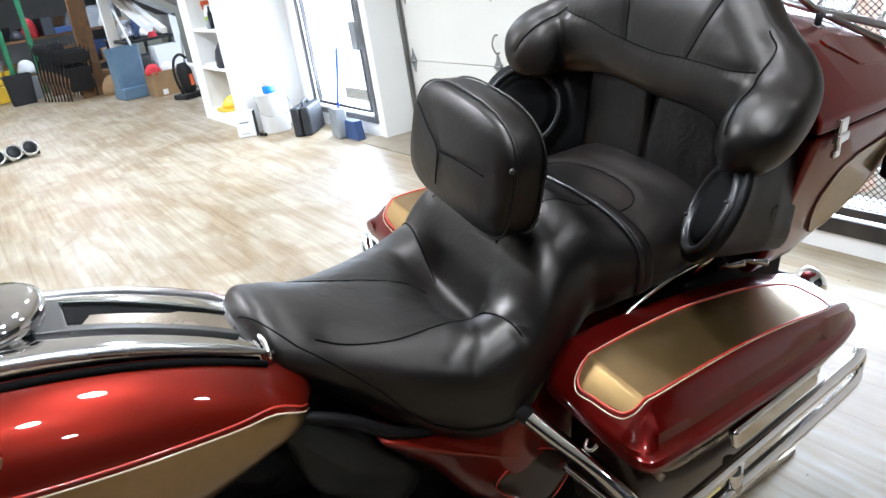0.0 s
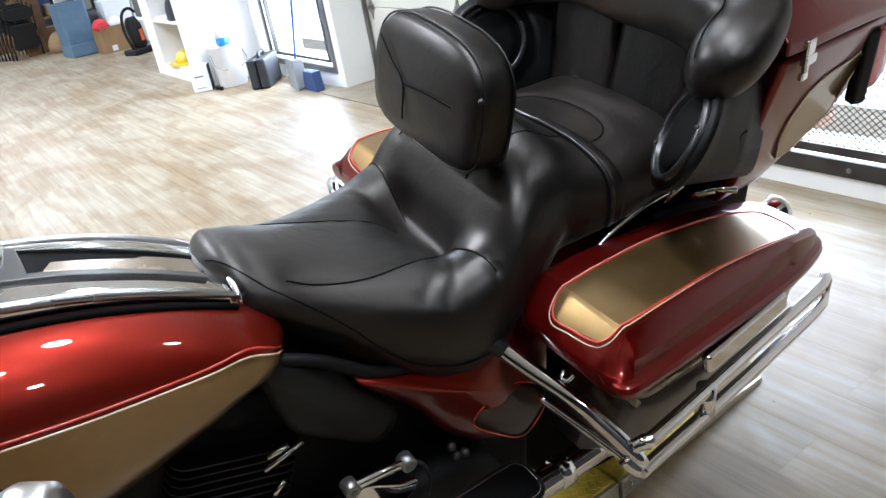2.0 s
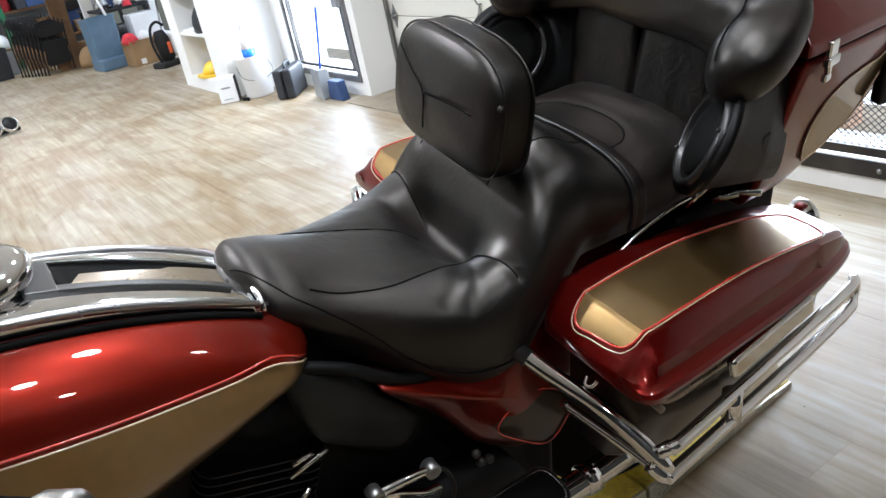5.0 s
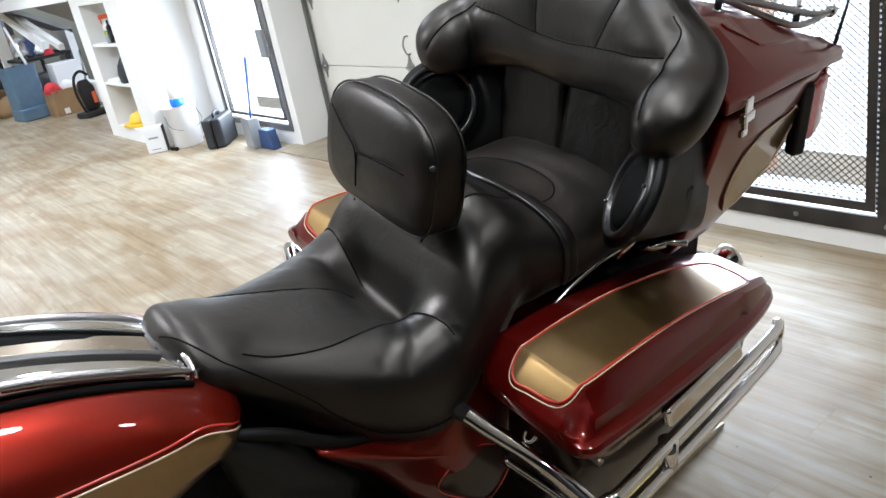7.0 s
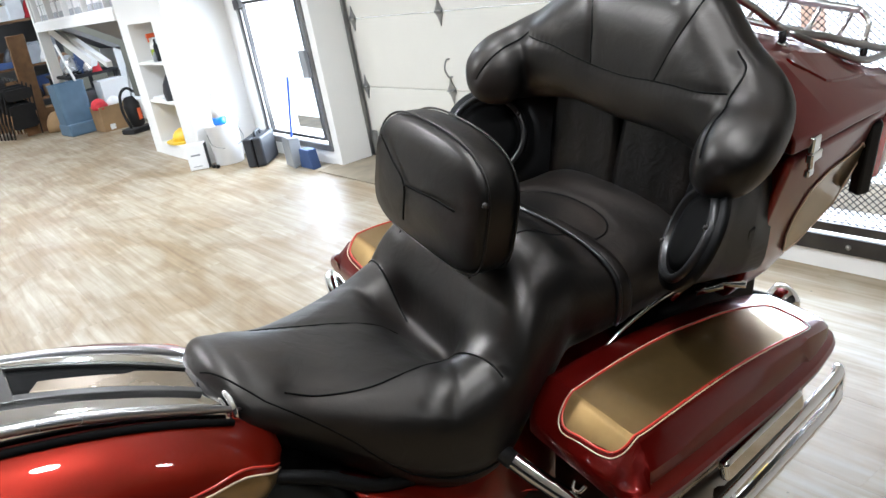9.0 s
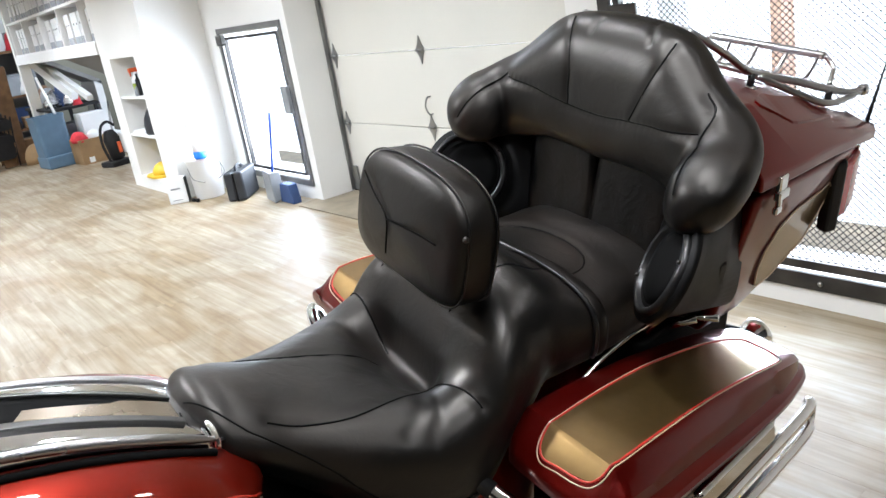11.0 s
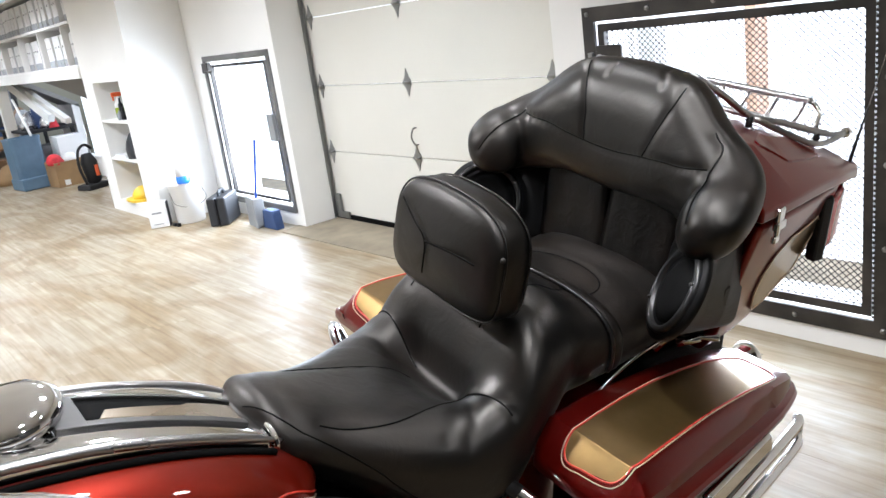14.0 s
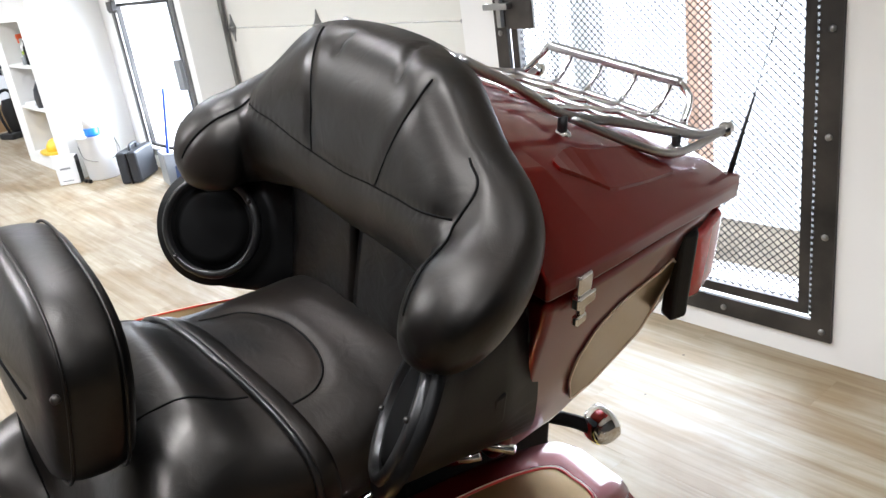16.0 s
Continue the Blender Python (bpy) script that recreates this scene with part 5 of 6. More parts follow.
tb = empty("work_table", pose(-12.3, 3.25, 0), "dark low work table loaded with clutter", "table")
part("tabletop", boxes((-0.9, -0.35, 0.70, 0.85, 0.33, 0.74)), BLACKCLOTH, tb, smooth=False, bevel=0.004)
for x in (-0.85, 0.8):
    for y in (-0.3, 0.28):
        part("leg", boxes((x - 0.025, y - 0.025, 0, x + 0.025, y + 0.025, 0.70)), BLACKCLOTH, tb, smooth=False)
heap("yellow_bag", 0.42, 0.3, 0.2, pose(-12.1, 3.2, 0.74), YELLOWPL, "yellow bag lying on the work table", "bag", 4)
heap("foil_bundle", 0.26, 0.2, 0.18, pose(-11.65, 3.25, 0.74), FOIL, "bundle of silver foil on the work table", "foil", 5)
heap("grey_sack", 0.5, 0.3, 0.26, pose(-12.75, 3.2, 0.74), MIDGREY, "grey cloth sack on the work table", "sack", 6)
tagged(part("red_cone", turned([(0.07, 0), (0.06, 0.02), (0.02, 0.2), (0.015, 0.21)], pose(-11.5, 3.3, 0.74), 16), REDCLOTH), "small red cone on the work table", "cone")
tagged(part("storage_crate", boxes((-11.55, 3.2, 0, -11.15, 3.55, 0.62)), WHITEPL, smooth=False, bevel=0.01), "white storage crate under the eaves window", "crate")
tagged(part("grey_crate", boxes((-11.98, 3.0, 0, -11.58, 3.3, 0.5)), MIDGREY, smooth=False, bevel=0.01), "grey plastic crate under the work table", "crate")
tagged(part("pale_pole", tubes(0.018, [(-11.25, 2.92, 0.70), (-12.1, 2.98, 1.18)], sides=8), SHELFWHITE), "pale wooden pole leaning out of the bin", "pole")


def folding_chair():
    o = empty("folding_chair", pose(0, 0, 0), "folded dark metal chair leaning in a stack", "folding chair", "stack of folding chairs")
    part("seat", slab(rounded(0.36, 0.36, 0.05, 4), 0.02, "x"), BLACKCLOTH, o, smooth=False).matrix_local = pose(0, 0, 0.45)
    part("backrest", slab(rounded(0.38, 0.16, 0.05, 4), 0.015, "x"), BLACKCLOTH, o, smooth=False).matrix_local = pose(0, 0, 0.78)
    for y in (-0.2, 0.2):
        part("leg", tubes(0.011, [(0.03, y, 0), (-0.02, y, 0.5), (0.0, y, 0.88)], sides=8), BLACKCLOTH, o)
        part("rear_leg", tubes(0.011, [(-0.05, y * 0.9, 0), (0.02, y * 0.9, 0.5)], sides=8), BROWNWOOD, o)
    return o


ch = folding_chair()
ch.matrix_world = pose(-13.1, 2.0, 0, 0, 8, 12)
for k in range(1, 9):
    copy_thing(ch, pose(-13.1 + 0.02 * k, 2.0 + 0.02 * k, 0, 0, 6 + k, 12) @ pose(0.07 * k, 0, 0))
tagged(part("tall_board", boxes((-0.02, -0.13, 0, 0.02, 0.13, 1.42)), BROWNWOOD, smooth=False, bevel=0.005), "tall brown board leaning by the post", "board").matrix_world = pose(-12.62, 2.52, 0, 0, 6, 15)
tagged(part("leaning_board", boxes((-0.015, -0.16, 0, 0.015, 0.16, 0.80)), BROWNWOOD, smooth=False), "dark brown board leaning against chairs", "board").matrix_world = pose(-12.45, 2.42, 0, 0, -8, 25)
for x, y in ((-14.6, 1.55), (-14.5, 1.95)):
    tagged(part("green_post", boxes((x, y, 0, x + 0.08, y + 0.08, 2.3)), GREENPOST, smooth=False, bevel=0.005), "green painted steel rack post", "post", "green rack posts")
rk = empty("storage_rack", pose(-14.9, 2.2, 0), "grey storage rack crowded with bundles", "rack")
for z in (0.3, 0.86, 1.6):
    part("rack_shelf", boxes((-0.35, -1.3, z, 0.3, 1.3, z + 0.04)), BROWNWOOD, rk, smooth=False)
for x in (-0.33, 0.24):
    for y in (-1.28, 1.22):
        part("upright", boxes((x, y, 0, x + 0.05, y + 0.05, 2.2)), MIDGREY, rk, smooth=False)
for z in (0.0, 0.28):
    tagged(part("yellow_tub", boxes((-14.5, 1.0, z, -14.1, 1.4, z + 0.27)), YELLOWPL, smooth=False, bevel=0.02), "yellow plastic tub by the rack", "tub", "stacked yellow tubs")
tagged(part("grey_tub", tapered(0.34, 0.34, 0.34, 0.85), MIDGREY, smooth=False), "grey plastic tub on the floor", "tub").matrix_world = pose(-13.9, 1.75, 0)
tagged(part("black_tub", tapered(0.4, 0.4, 0.45, 0.85), DARKGREY, smooth=False), "dark plastic tub on the floor", "tub").matrix_world = pose(-13.45, 1.55, 0)

# chrome lamp set on the floor
ls = empty("lamp_set", pose(-8.2, 0.92, 0, 0, 0, 20), "chrome motorcycle lamps lying on the floor", "lamp")
for y in (-0.17, 0.0, 0.17):
    part("lamp_shell", turned([(0.01, -0.10), (0.06, -0.06), (0.085, 0), (0.085, 0.03), (0.07, 0.035)], pose(0, y, 0.09, 0, 60, 0), 20), CHROME, ls)
    part("lamp_glass", turned([(0.075, 0.032), (0.05, 0.045), (0.002, 0.05)], pose(0, y, 0.09, 0, 60, 0), 20), PLASTIC, ls)
part("bar", tubes(0.02, [(0, -0.3, 0.03), (0, 0.26, 0.03)], sides=10), PLASTIC, ls)

# things along the window wall
bk = empty("bucket", pose(-6.36, 3.05, 0), "white plastic bucket with lid", "bucket")
part("pail", turned([(0.125, 0), (0.13, 0.01), (0.145, 0.34), (0.15, 0.345), (0.15, 0.36)], None, 28), WHITEPL, bk)
part("bucket_lid", turned([(0.155, 0.35), (0.155, 0.375), (0.14, 0.38), (0.01, 0.382)], None, 28), WHITEPL, bk)
part("bail", tubes(0.004, [(0.0, -0.152, 0.30), (0.1, -0.15, 0.2), (0.12, 0.0, 0.15), (0.1, 0.14, 0.2), (0.0, 0.152, 0.30)], sides=6), ZINC, bk)
sb = empty("spray_bottle", pose(-6.22, 3.00, 0.382) @ Matrix.Scale(1.35, 4), "clear spray bottle with blue liquid on the bucket", "bottle")
part("bottle_body", turned([(0.04, 0), (0.045, 0.01), (0.045, 0.05), (0.02, 0.06)], None, 18), BLUELIQ, sb)
part("bottle_neck", turned([(0.044, 0.051), (0.044, 0.11), (0.04, 0.15), (0.018, 0.19), (0.018, 0.21)], None, 18), WHITEPL, sb)
part("trigger", boxes((-0.015, -0.05, 0.21, 0.015, 0.03, 0.24)), WHITEPL, sb, smooth=False, bevel=0.004)
cn = empty("paint_tin", pose(-6.47, 2.80, 0, 0, 0, 60), "white metal tin with dark edge and label bars", "tin")
part("tin_body", boxes((-0.085, -0.06, 0, 0.085, 0.06, 0.235)), WHITEPL, cn, smooth=False, bevel=0.008)
part("tin_side", boxes((0.0855, -0.055, 0.0, 0.088, 0.055, 0.23)), PLASTIC, cn, smooth=False)
for z0, z1 in ((0.13, 0.145), (0.03, 0.037)):
    part("text_bar", boxes((-0.05, -0.0615, z0, 0.035, -0.0602, z1)), MIDGREY, cn, smooth=False)
tagged(part("small_clip", boxes((-6.36, 2.86, 0, -6.30, 2.89, 0.025), (-6.28, 2.87, 0, -6.24, 2.9, 0.03)), PLASTIC, smooth=False, bevel=0.004), "small dark clip lying by the bucket", "clip")
tc = empty("tool_case", pose(-5.93, 3.20, 0, 0, 0, -42), "dark grey hard tool case standing on edge", "tool case")
part("half_shell", boxes((-0.19, -0.085, 0.005, 0.19, -0.006, 0.26)), DARKGREY, tc, smooth=False, bevel=0.02)
part("half_shell", boxes((-0.19, 0.006, 0.005, 0.19, 0.085, 0.26)), DARKGREY, tc, smooth=False, bevel=0.02)
part("case_hinge_strip", boxes((-0.18, -0.0055, 0.0, 0.18, 0.0055, 0.25)), PLASTIC, tc, smooth=False)
part("case_handle", tubes(0.012, [(-0.07, 0, 0.25), (-0.06, 0, 0.29), (0.06, 0, 0.29), (0.07, 0, 0.25)], sides=8), DARKGREY, tc)
dp = empty("dustpan", pose(-5.42, 3.27, 0, 0, 0, -10), "grey long-handled dustpan with a blue handle", "dustpan")
part("pan", sections([(-0.05, [(-0.13, 0.0), (0.13, 0.0), (0.11, 0.26), (-0.11, 0.26)]), (0.05, [(-0.11, 0.03), (0.11, 0.03), (0.095, 0.25), (-0.095, 0.25)])]), MIDGREY, dp, smooth=False, bevel=0.012)
part("handle", tubes(0.011, [(0.06, 0.0, 0.25), (0.075, 0.04, 0.5), (0.085, 0.08, 0.74)], sides=8), BLUE, dp)
br2 = empty("broom", pose(-5.20, 3.30, 0), "navy broom head leaning beside the dustpan", "broom")
part("bristles", sections([(-0.04, [(-0.12, 0.0), (0.12, 0.0), (0.085, 0.16), (-0.085, 0.16)]), (0.04, [(-0.11, 0.0), (0.11, 0.0), (0.08, 0.16), (-0.08, 0.16)])]), NAVY, br2, smooth=False, bevel=0.008)

# shelf contents
gs = empty("cleaner_bottle", pose(-7.53, 3.02, 0.955), "spray bottle of green cleaner with orange head", "bottle")
part("bottle_body", turned([(0.05, 0), (0.055, 0.01), (0.055, 0.10), (0.052, 0.11)], None, 18), GREENLIQ, gs)
part("bottle_top", turned([(0.054, 0.11), (0.05, 0.15), (0.022, 0.20), (0.02, 0.22)], None, 18), WHITEPL, gs)
part("trigger_head", boxes((-0.018, -0.065, 0.22, 0.018, 0.03, 0.262), (-0.01, -0.06, 0.18, 0.01, -0.045, 0.23)), ORANGE, gs, smooth=False, bevel=0.008)
rs = random.Random(3)
for k in range(5):
    h = rs.uniform(0.08, 0.22)
    tagged(part("small_bottle", turned([(0.022, 0), (0.024, 0.01), (0.024, h * 0.7), (0.01, h * 0.8), (0.01, h)], pose(-7.40 + 0.05 * k, 2.96 + rs.uniform(-0.04, 0.06), 0.955), 12), rs.choice((DARKGREY, MIDGREY, PLASTIC))), "small dark bottle on the alcove shelf", "bottle", "small bottles on the shelf")
heap("dark_bag", 0.3, 0.24, 0.28, pose(-7.22, 3.0, 0.575), DARKGREY, "slumped dark grey bag on the alcove shelf", "bag", 7)
tagged(part("paper_stack", boxes((-7.7, 2.9, 0.576, -7.35, 3.1, 0.60)), WHITEPL, smooth=False), "thin stack of white paper on the shelf", "paper")
hm = empty("hard_hat", pose(-7.42, 3.02, 0.13), "yellow hard hat on the alcove floor", "hard hat")
part("shell", turned([(0.125, 0.015), (0.12, 0.06), (0.09, 0.11), (0.04, 0.135), (0.002, 0.14)], None, 20), YELLOWPL, hm)
part("brim", slab(rounded(0.42, 0.34, 0.14, 6), 0.018), YELLOWPL, hm, smooth=False)
heap("black_bag", 0.42, 0.26, 0.40, pose(-7.2, 3.1, 0.13), BLACKCLOTH, "black soft bag on the alcove floor", "bag", 9)


# odds and ends at the far end
rc_ = random.Random(21)
CLUTTER = [BLACKCLOTH, BLACKCLOTH, DARKGREY, MIDGREY, MIDGREY, CARD, CARD, BROWNWOOD, FILEWHITE, FILEWHITE, REDCLOTH, NAVY, YELLOWPL, FOIL]
WORDS = {"black_cloth": "black", "dark_grey_plastic_case": "dark grey", "grey_plastic": "grey", "brown_cardboard": "brown", "brown_board": "dark brown", "file_box_card": "white", "red_cloth": "red", "navy_bristle": "navy", "yellow_plastic": "yellow", "silver_foil": "silver"}


def clutter_box(x, y, z, where):
    mt = rc_.choice(CLUTTER)
    w, d, h = rc_.uniform(0.12, 0.4), rc_.uniform(0.12, 0.35), rc_.uniform(0.1, 0.36)
    o = part("storage_box", boxes((-w / 2, -d / 2, 0, w / 2, d / 2, h)), mt, smooth=False, bevel=0.008)
    tagged(o, "%s storage box standing %s" % (WORDS[mt.name], where), "box", "odds and ends at the far end")
    o.matrix_world = pose(x, y, z, 0, 0, rc_.uniform(-25, 25))


def clutter_sack(x, y, z, where):
    mt = rc_.choice(CLUTTER)
    heap("sack", rc_.uniform(0.2, 0.45), rc_.uniform(0.2, 0.4), rc_.uniform(0.12, 0.34), pose(x, y, z, 0, 0, rc_.uniform(0, 180)), mt, "slumped %s sack lying %s" % (WORDS[mt.name], where), "sack", rc_.randrange(1000))


for z in (0.34, 0.90, 1.64):
    for depth in (-14.72, -15.05):
        y = 1.0 + (0.1 if depth < -15 else 0)
        while y < 3.4:
            (clutter_box if rc_.random() < 0.55 else clutter_sack)(depth, y, z, "on the storage rack")
            y += rc_.uniform(0.2, 0.34)
for x, y in ((-13.9, 2.5), (-13.7, 2.9), (-13.4, 2.6), (-14.2, 2.3), (-14.2, 3.0), (-13.1, 3.0), (-13.75, 2.15), (-12.75, 2.75), (-12.2, 2.7), (-13.5, 3.3)):
    (clutter_box if rc_.random() < 0.5 else clutter_sack)(x, y, 0, "on the floor by the rack")
for x in (-13.0, -12.8, -12.45, -12.3, -11.9, -11.75):
    (clutter_box if rc_.random() < 0.4 else clutter_sack)(x, 3.08 + rc_.uniform(0, 0.3), 0.74, "on the work table")
for x in (-12.9, -12.55, -12.2, -11.85):
    clutter_box(x, 3.2, 0, "under the work table")


# ---- lower half of the motorcycle ----
def plate_yz(x, pts, thick, s=1, bulge=0.0, rings_n=5):
    """A domed cover seen from the side: outline in (y, z), the middle standing out by bulge."""
    bm = bmesh.new()
    line = [np.array(p) for p in curve([(a, b, 0) for a, b in pts], 5, True)]
    c = sum(line) / len(line)
    loops = [[Vector((s * (x - thick), p[0], p[1])) for p in line]]
    for f in np.linspace(1, 0.04, rings_n + 2):
        loops.append([Vector((s * (x + bulge * (1 - f * f)), c[0] + (p[0] - c[0]) * f, c[1] + (p[1] - c[1]) * f)) for p in line])
    rings(bm, loops)
    return bm


INSET = [(-0.038, 0.582), (0.016, 0.558), (0.056, 0.514), (0.043, 0.472), (-0.001, 0.438), (-0.065, 0.487), (-0.104, 0.532), (-0.09, 0.559)]
for s in (1, -1):
    part("battery_cover", plate_yz(0.15, [(-0.415, 0.795), (-0.41, 0.74), (-0.39, 0.66), (-0.34, 0.605), (-0.255, 0.545), (-0.215, 0.585), (-0.26, 0.66), (-0.34, 0.755)], 0.03, s, 0.02), SHADOWGREY, bike, "matt dark grey side cover")
    sc = part("side_cover", plate_yz(0.175, [(-0.285, 0.712), (-0.20, 0.61), (-0.13, 0.50), (-0.05, 0.435), (0.005, 0.425), (0.075, 0.478), (0.10, 0.52), (0.08, 0.64), (0.0, 0.705), (-0.05, 0.695), (-0.11, 0.665), (-0.2, 0.675)], 0.06, s, 0.035), RED, bike, "glossy red side cover with gold inset")
    g = plate_yz(0.205, INSET, 0.012, s, 0.004)
    part("gold_inset", g, BAGSIDE, sc, "gold inset with shade in its colour")
    part("pinstripe", tubes(0.0012, [Vector((s * 0.2065, y, z)) for y, z in INSET], n=4, closed=True, sides=6), STRIPE_RED, sc)
    part("frame_rail", tubes(0.010, [(s * 0.13, -0.42, 0.80), (s * 0.155, -0.33, 0.765), (s * 0.165, -0.24, 0.70), (s * 0.15, -0.10, 0.65), (s * 0.14, 0.1, 0.64)], sides=10), CASTBLACK, bike)

# engine: two finned cylinders, crankcase, gearbox
eng = part("crankcase", boxes((-0.15, -0.80, 0.10, 0.15, -0.25, 0.40)), CASTBLACK, bike, "black crankcase", bevel=0.02)
part("gearbox", boxes((-0.11, -0.30, 0.14, 0.13, 0.08, 0.42)), CASTBLACK, bike, bevel=0.02)
part("rear_mount", boxes((-0.10, 0.02, 0.35, 0.10, 0.20, 0.62)), CASTBLACK, bike, bevel=0.02)
part("upper_case", boxes((-0.095, -0.85, 0.40, 0.095, -0.05, 0.70)), CASTBLACK, bike, bevel=0.02)
for yc, tilt in ((-0.55, -20), (-0.87, 22)):
    M = pose(0, yc, 0.40, tilt)
    cyl = part("cylinder", turned([(0.075, 0), (0.075, 0.26), (0.05, 0.28)], M, 24), CASTBLACK, bike, "black finned cylinder")
    for k in range(13):
        f = part("fin", slab(rounded(0.265, 0.20, 0.022, 4), 0.003), CASTBLACK, cyl, smooth=False)
        f.matrix_local = M @ pose(0, 0, 0.06 + k * 0.0155)
        if k > 5:
            part("fin_edge", tubes(0.0005, [M @ Vector((x * 1.003, y * 1.003, 0.06 + k * 0.0155 + 0.0035)) for x, y in rounded(0.265, 0.20, 0.022, 4)], n=1, closed=True, sides=5), STEEL, cyl)
    part("rocker_cover", turned([(0.10, 0.265), (0.105, 0.29), (0.095, 0.32), (0.06, 0.335), (0.002, 0.34)], M, 24), CASTBLACK, cyl)
for p, q in (((0.15, -0.442, 0.607), (0.15, -0.377, 0.627)), ((0.15, -0.434, 0.629), (0.15, -0.40, 0.634)), ((0.15, -0.441, 0.546), (0.15, -0.418, 0.568))):
    part("oil_line", tubes(0.0045, [p, q], sides=8), CHROME, eng)
# primary cover with its chrome bracket
prim = part("primary_cover", plate_yz(0.19, [(-0.75, 0.33), (-0.6, 0.43), (-0.3, 0.45), (-0.08, 0.42), (-0.03, 0.30), (-0.12, 0.20), (-0.6, 0.14), (-0.75, 0.2)], 0.06, 1, 0.02), CASTBLACK, bike, "black primary cover")
br = part("shift_linkage", tubes(0.0075, [(0.24, -0.35, 0.589), (0.243, -0.30, 0.588), (0.24, -0.254, 0.578)], sides=10), CHROME, bike, "chrome shift linkage rod")
for y, z in ((-0.35, 0.589), (-0.254, 0.578)):
    part("bolt", turned([(0.013, -0.012), (0.013, 0.010), (0.008, 0.012), (0.006, 0.006), (0.0005, 0.006)], pose(0.24, y, z, 0, 90), 12), ZINC, br)
part("linkage_plate", slab([(p[0], p[1]) for p in curve([(-0.345, 0.57, 0), (-0.31, 0.56, 0), (-0.265, 0.53, 0), (-0.235, 0.52, 0), (-0.25, 0.495, 0), (-0.30, 0.47, 0), (-0.35, 0.49, 0), (-0.37, 0.53, 0)], 4, True)], 0.012, "x"), CHROME, br, smooth=False, bevel=0.004).matrix_local = pose(0.225, 0, 0)
part("hose", tubes(0.0035, [(0.24, -0.25, 0.58), (0.24, -0.228, 0.555), (0.24, -0.217, 0.516), (0.24, -0.223, 0.48)], sides=8), STEEL, br)
for y, z in ((-0.16, 0.53), (-0.152, 0.505), (-0.135, 0.50)):
    part("linkage_ball", turned([(0.001, -0.008), (0.007, -0.005), (0.008, 0), (0.007, 0.005), (0.001, 0.008)], pose(0.22, y, z), 10), STEEL, prim)
# passenger footboard
fb = part("footboard", slab([(a, b) for a, b in rounded(0.085, 0.26, 0.03, 5)], 0.022), CASTBLACK, bike, "black passenger footboard with thin chrome edge", bevel=0.004)
FB = pose(0.285, -0.155, 0.425, -12, 14, 6)
fb.matrix_local = FB
part("board_edge", tubes(0.0013, [Vector((a, b, 0.0225)) for a, b in rounded(0.068, 0.24, 0.024, 5)], n=1, closed=True, sides=6), CHROME, fb)
part("rubber_pad", slab(rounded(0.06, 0.23, 0.02, 5), 0.004), RUBBER, fb).matrix_local = pose(0, 0, 0.0215)
# exhaust
ex = part("exhaust_pipe", tubes(0.028, [(0.17, -0.30, 0.22), (0.19, -0.10, 0.24), (0.20, 0.06, 0.262), (0.205, 0.20, 0.28)], sides=16), CHROME, bike, "chrome exhaust pipe")
part("muffler", turned([(0.03, 0), (0.044, 0.05), (0.045, 0.36), (0.04, 0.44), (0.03, 0.45)], pose(0.19, 0.19, 0.27, -92), 24), CHROME, ex)
part("clamp", turned([(0.032, -0.015), (0.034, 0), (0.032, 0.015)], pose(0.202, 0.10, 0.267, -88), 16), CHROME, ex)
ex2 = part("exhaust_pipe", tubes(0.028, [(-0.17, -0.30, 0.22), (-0.19, -0.10, 0.24), (-0.20, 0.06, 0.262), (-0.205, 0.20, 0.28)], sides=16), CHROME, bike, "chrome exhaust pipe")
part("muffler", turned([(0.03, 0), (0.044, 0.05), (0.045, 0.36), (0.04, 0.44), (0.03, 0.45)], pose(-0.21, 0.19, 0.275, -92), 24), CHROME, ex2)
# wheels, fenders
for y in (0.42, -1.20):
    w = part("wheel", turned([(0.20, -0.03), (0.215, -0.05), (0.215, 0.05), (0.20, 0.03)], pose(0, y, 0.275, 0, 90), 36), CHROME, bike, "chrome wheel")
    bm = bmesh.new()
    prof = [(0.335 + (-0.018 if abs(u) > 0.9 else 0.0) - 0.02 * u * u, 0.065 * u) for u in np.linspace(-1, 1, 11)]
    lathe(bm, [(0.215, -0.055)] + prof + [(0.215, 0.055)], pose(0, y, 0.275, 0, 90), 48)
    part("tyre", bm, RUBBER, w, "black tyre")
    part("hub", turned([(0.03, -0.07), (0.05, -0.04), (0.05, 0.04), (0.03, 0.07)], pose(0, y, 0.275, 0, 90), 16), SATIN, w)
for y, a0, a1 in ((0.42, -10, 175), (-1.20, 20, 170)):
    bm = bmesh.new()
    loops = []
    for q in np.linspace(radians(a0), radians(a1), 28):
        lp = []
        for x, dr in ((-0.10, -0.07), (-0.095, -0.02), (-0.06, 0.005), (0, 0.012), (0.06, 0.005), (0.095, -0.02), (0.10, -0.07), (0.094, -0.07), (0.055, 0.0), (0, 0.006), (-0.055, 0.0), (-0.094, -0.07)):
            r = 0.375 + dr
            lp.append(Vector((x, y + r * math.cos(q), 0.275 + r * math.sin(q))))
        loops.append(lp)
    rings(bm, loops)
    part("fender", bm, DARKRED, bike, "glossy maroon fender")
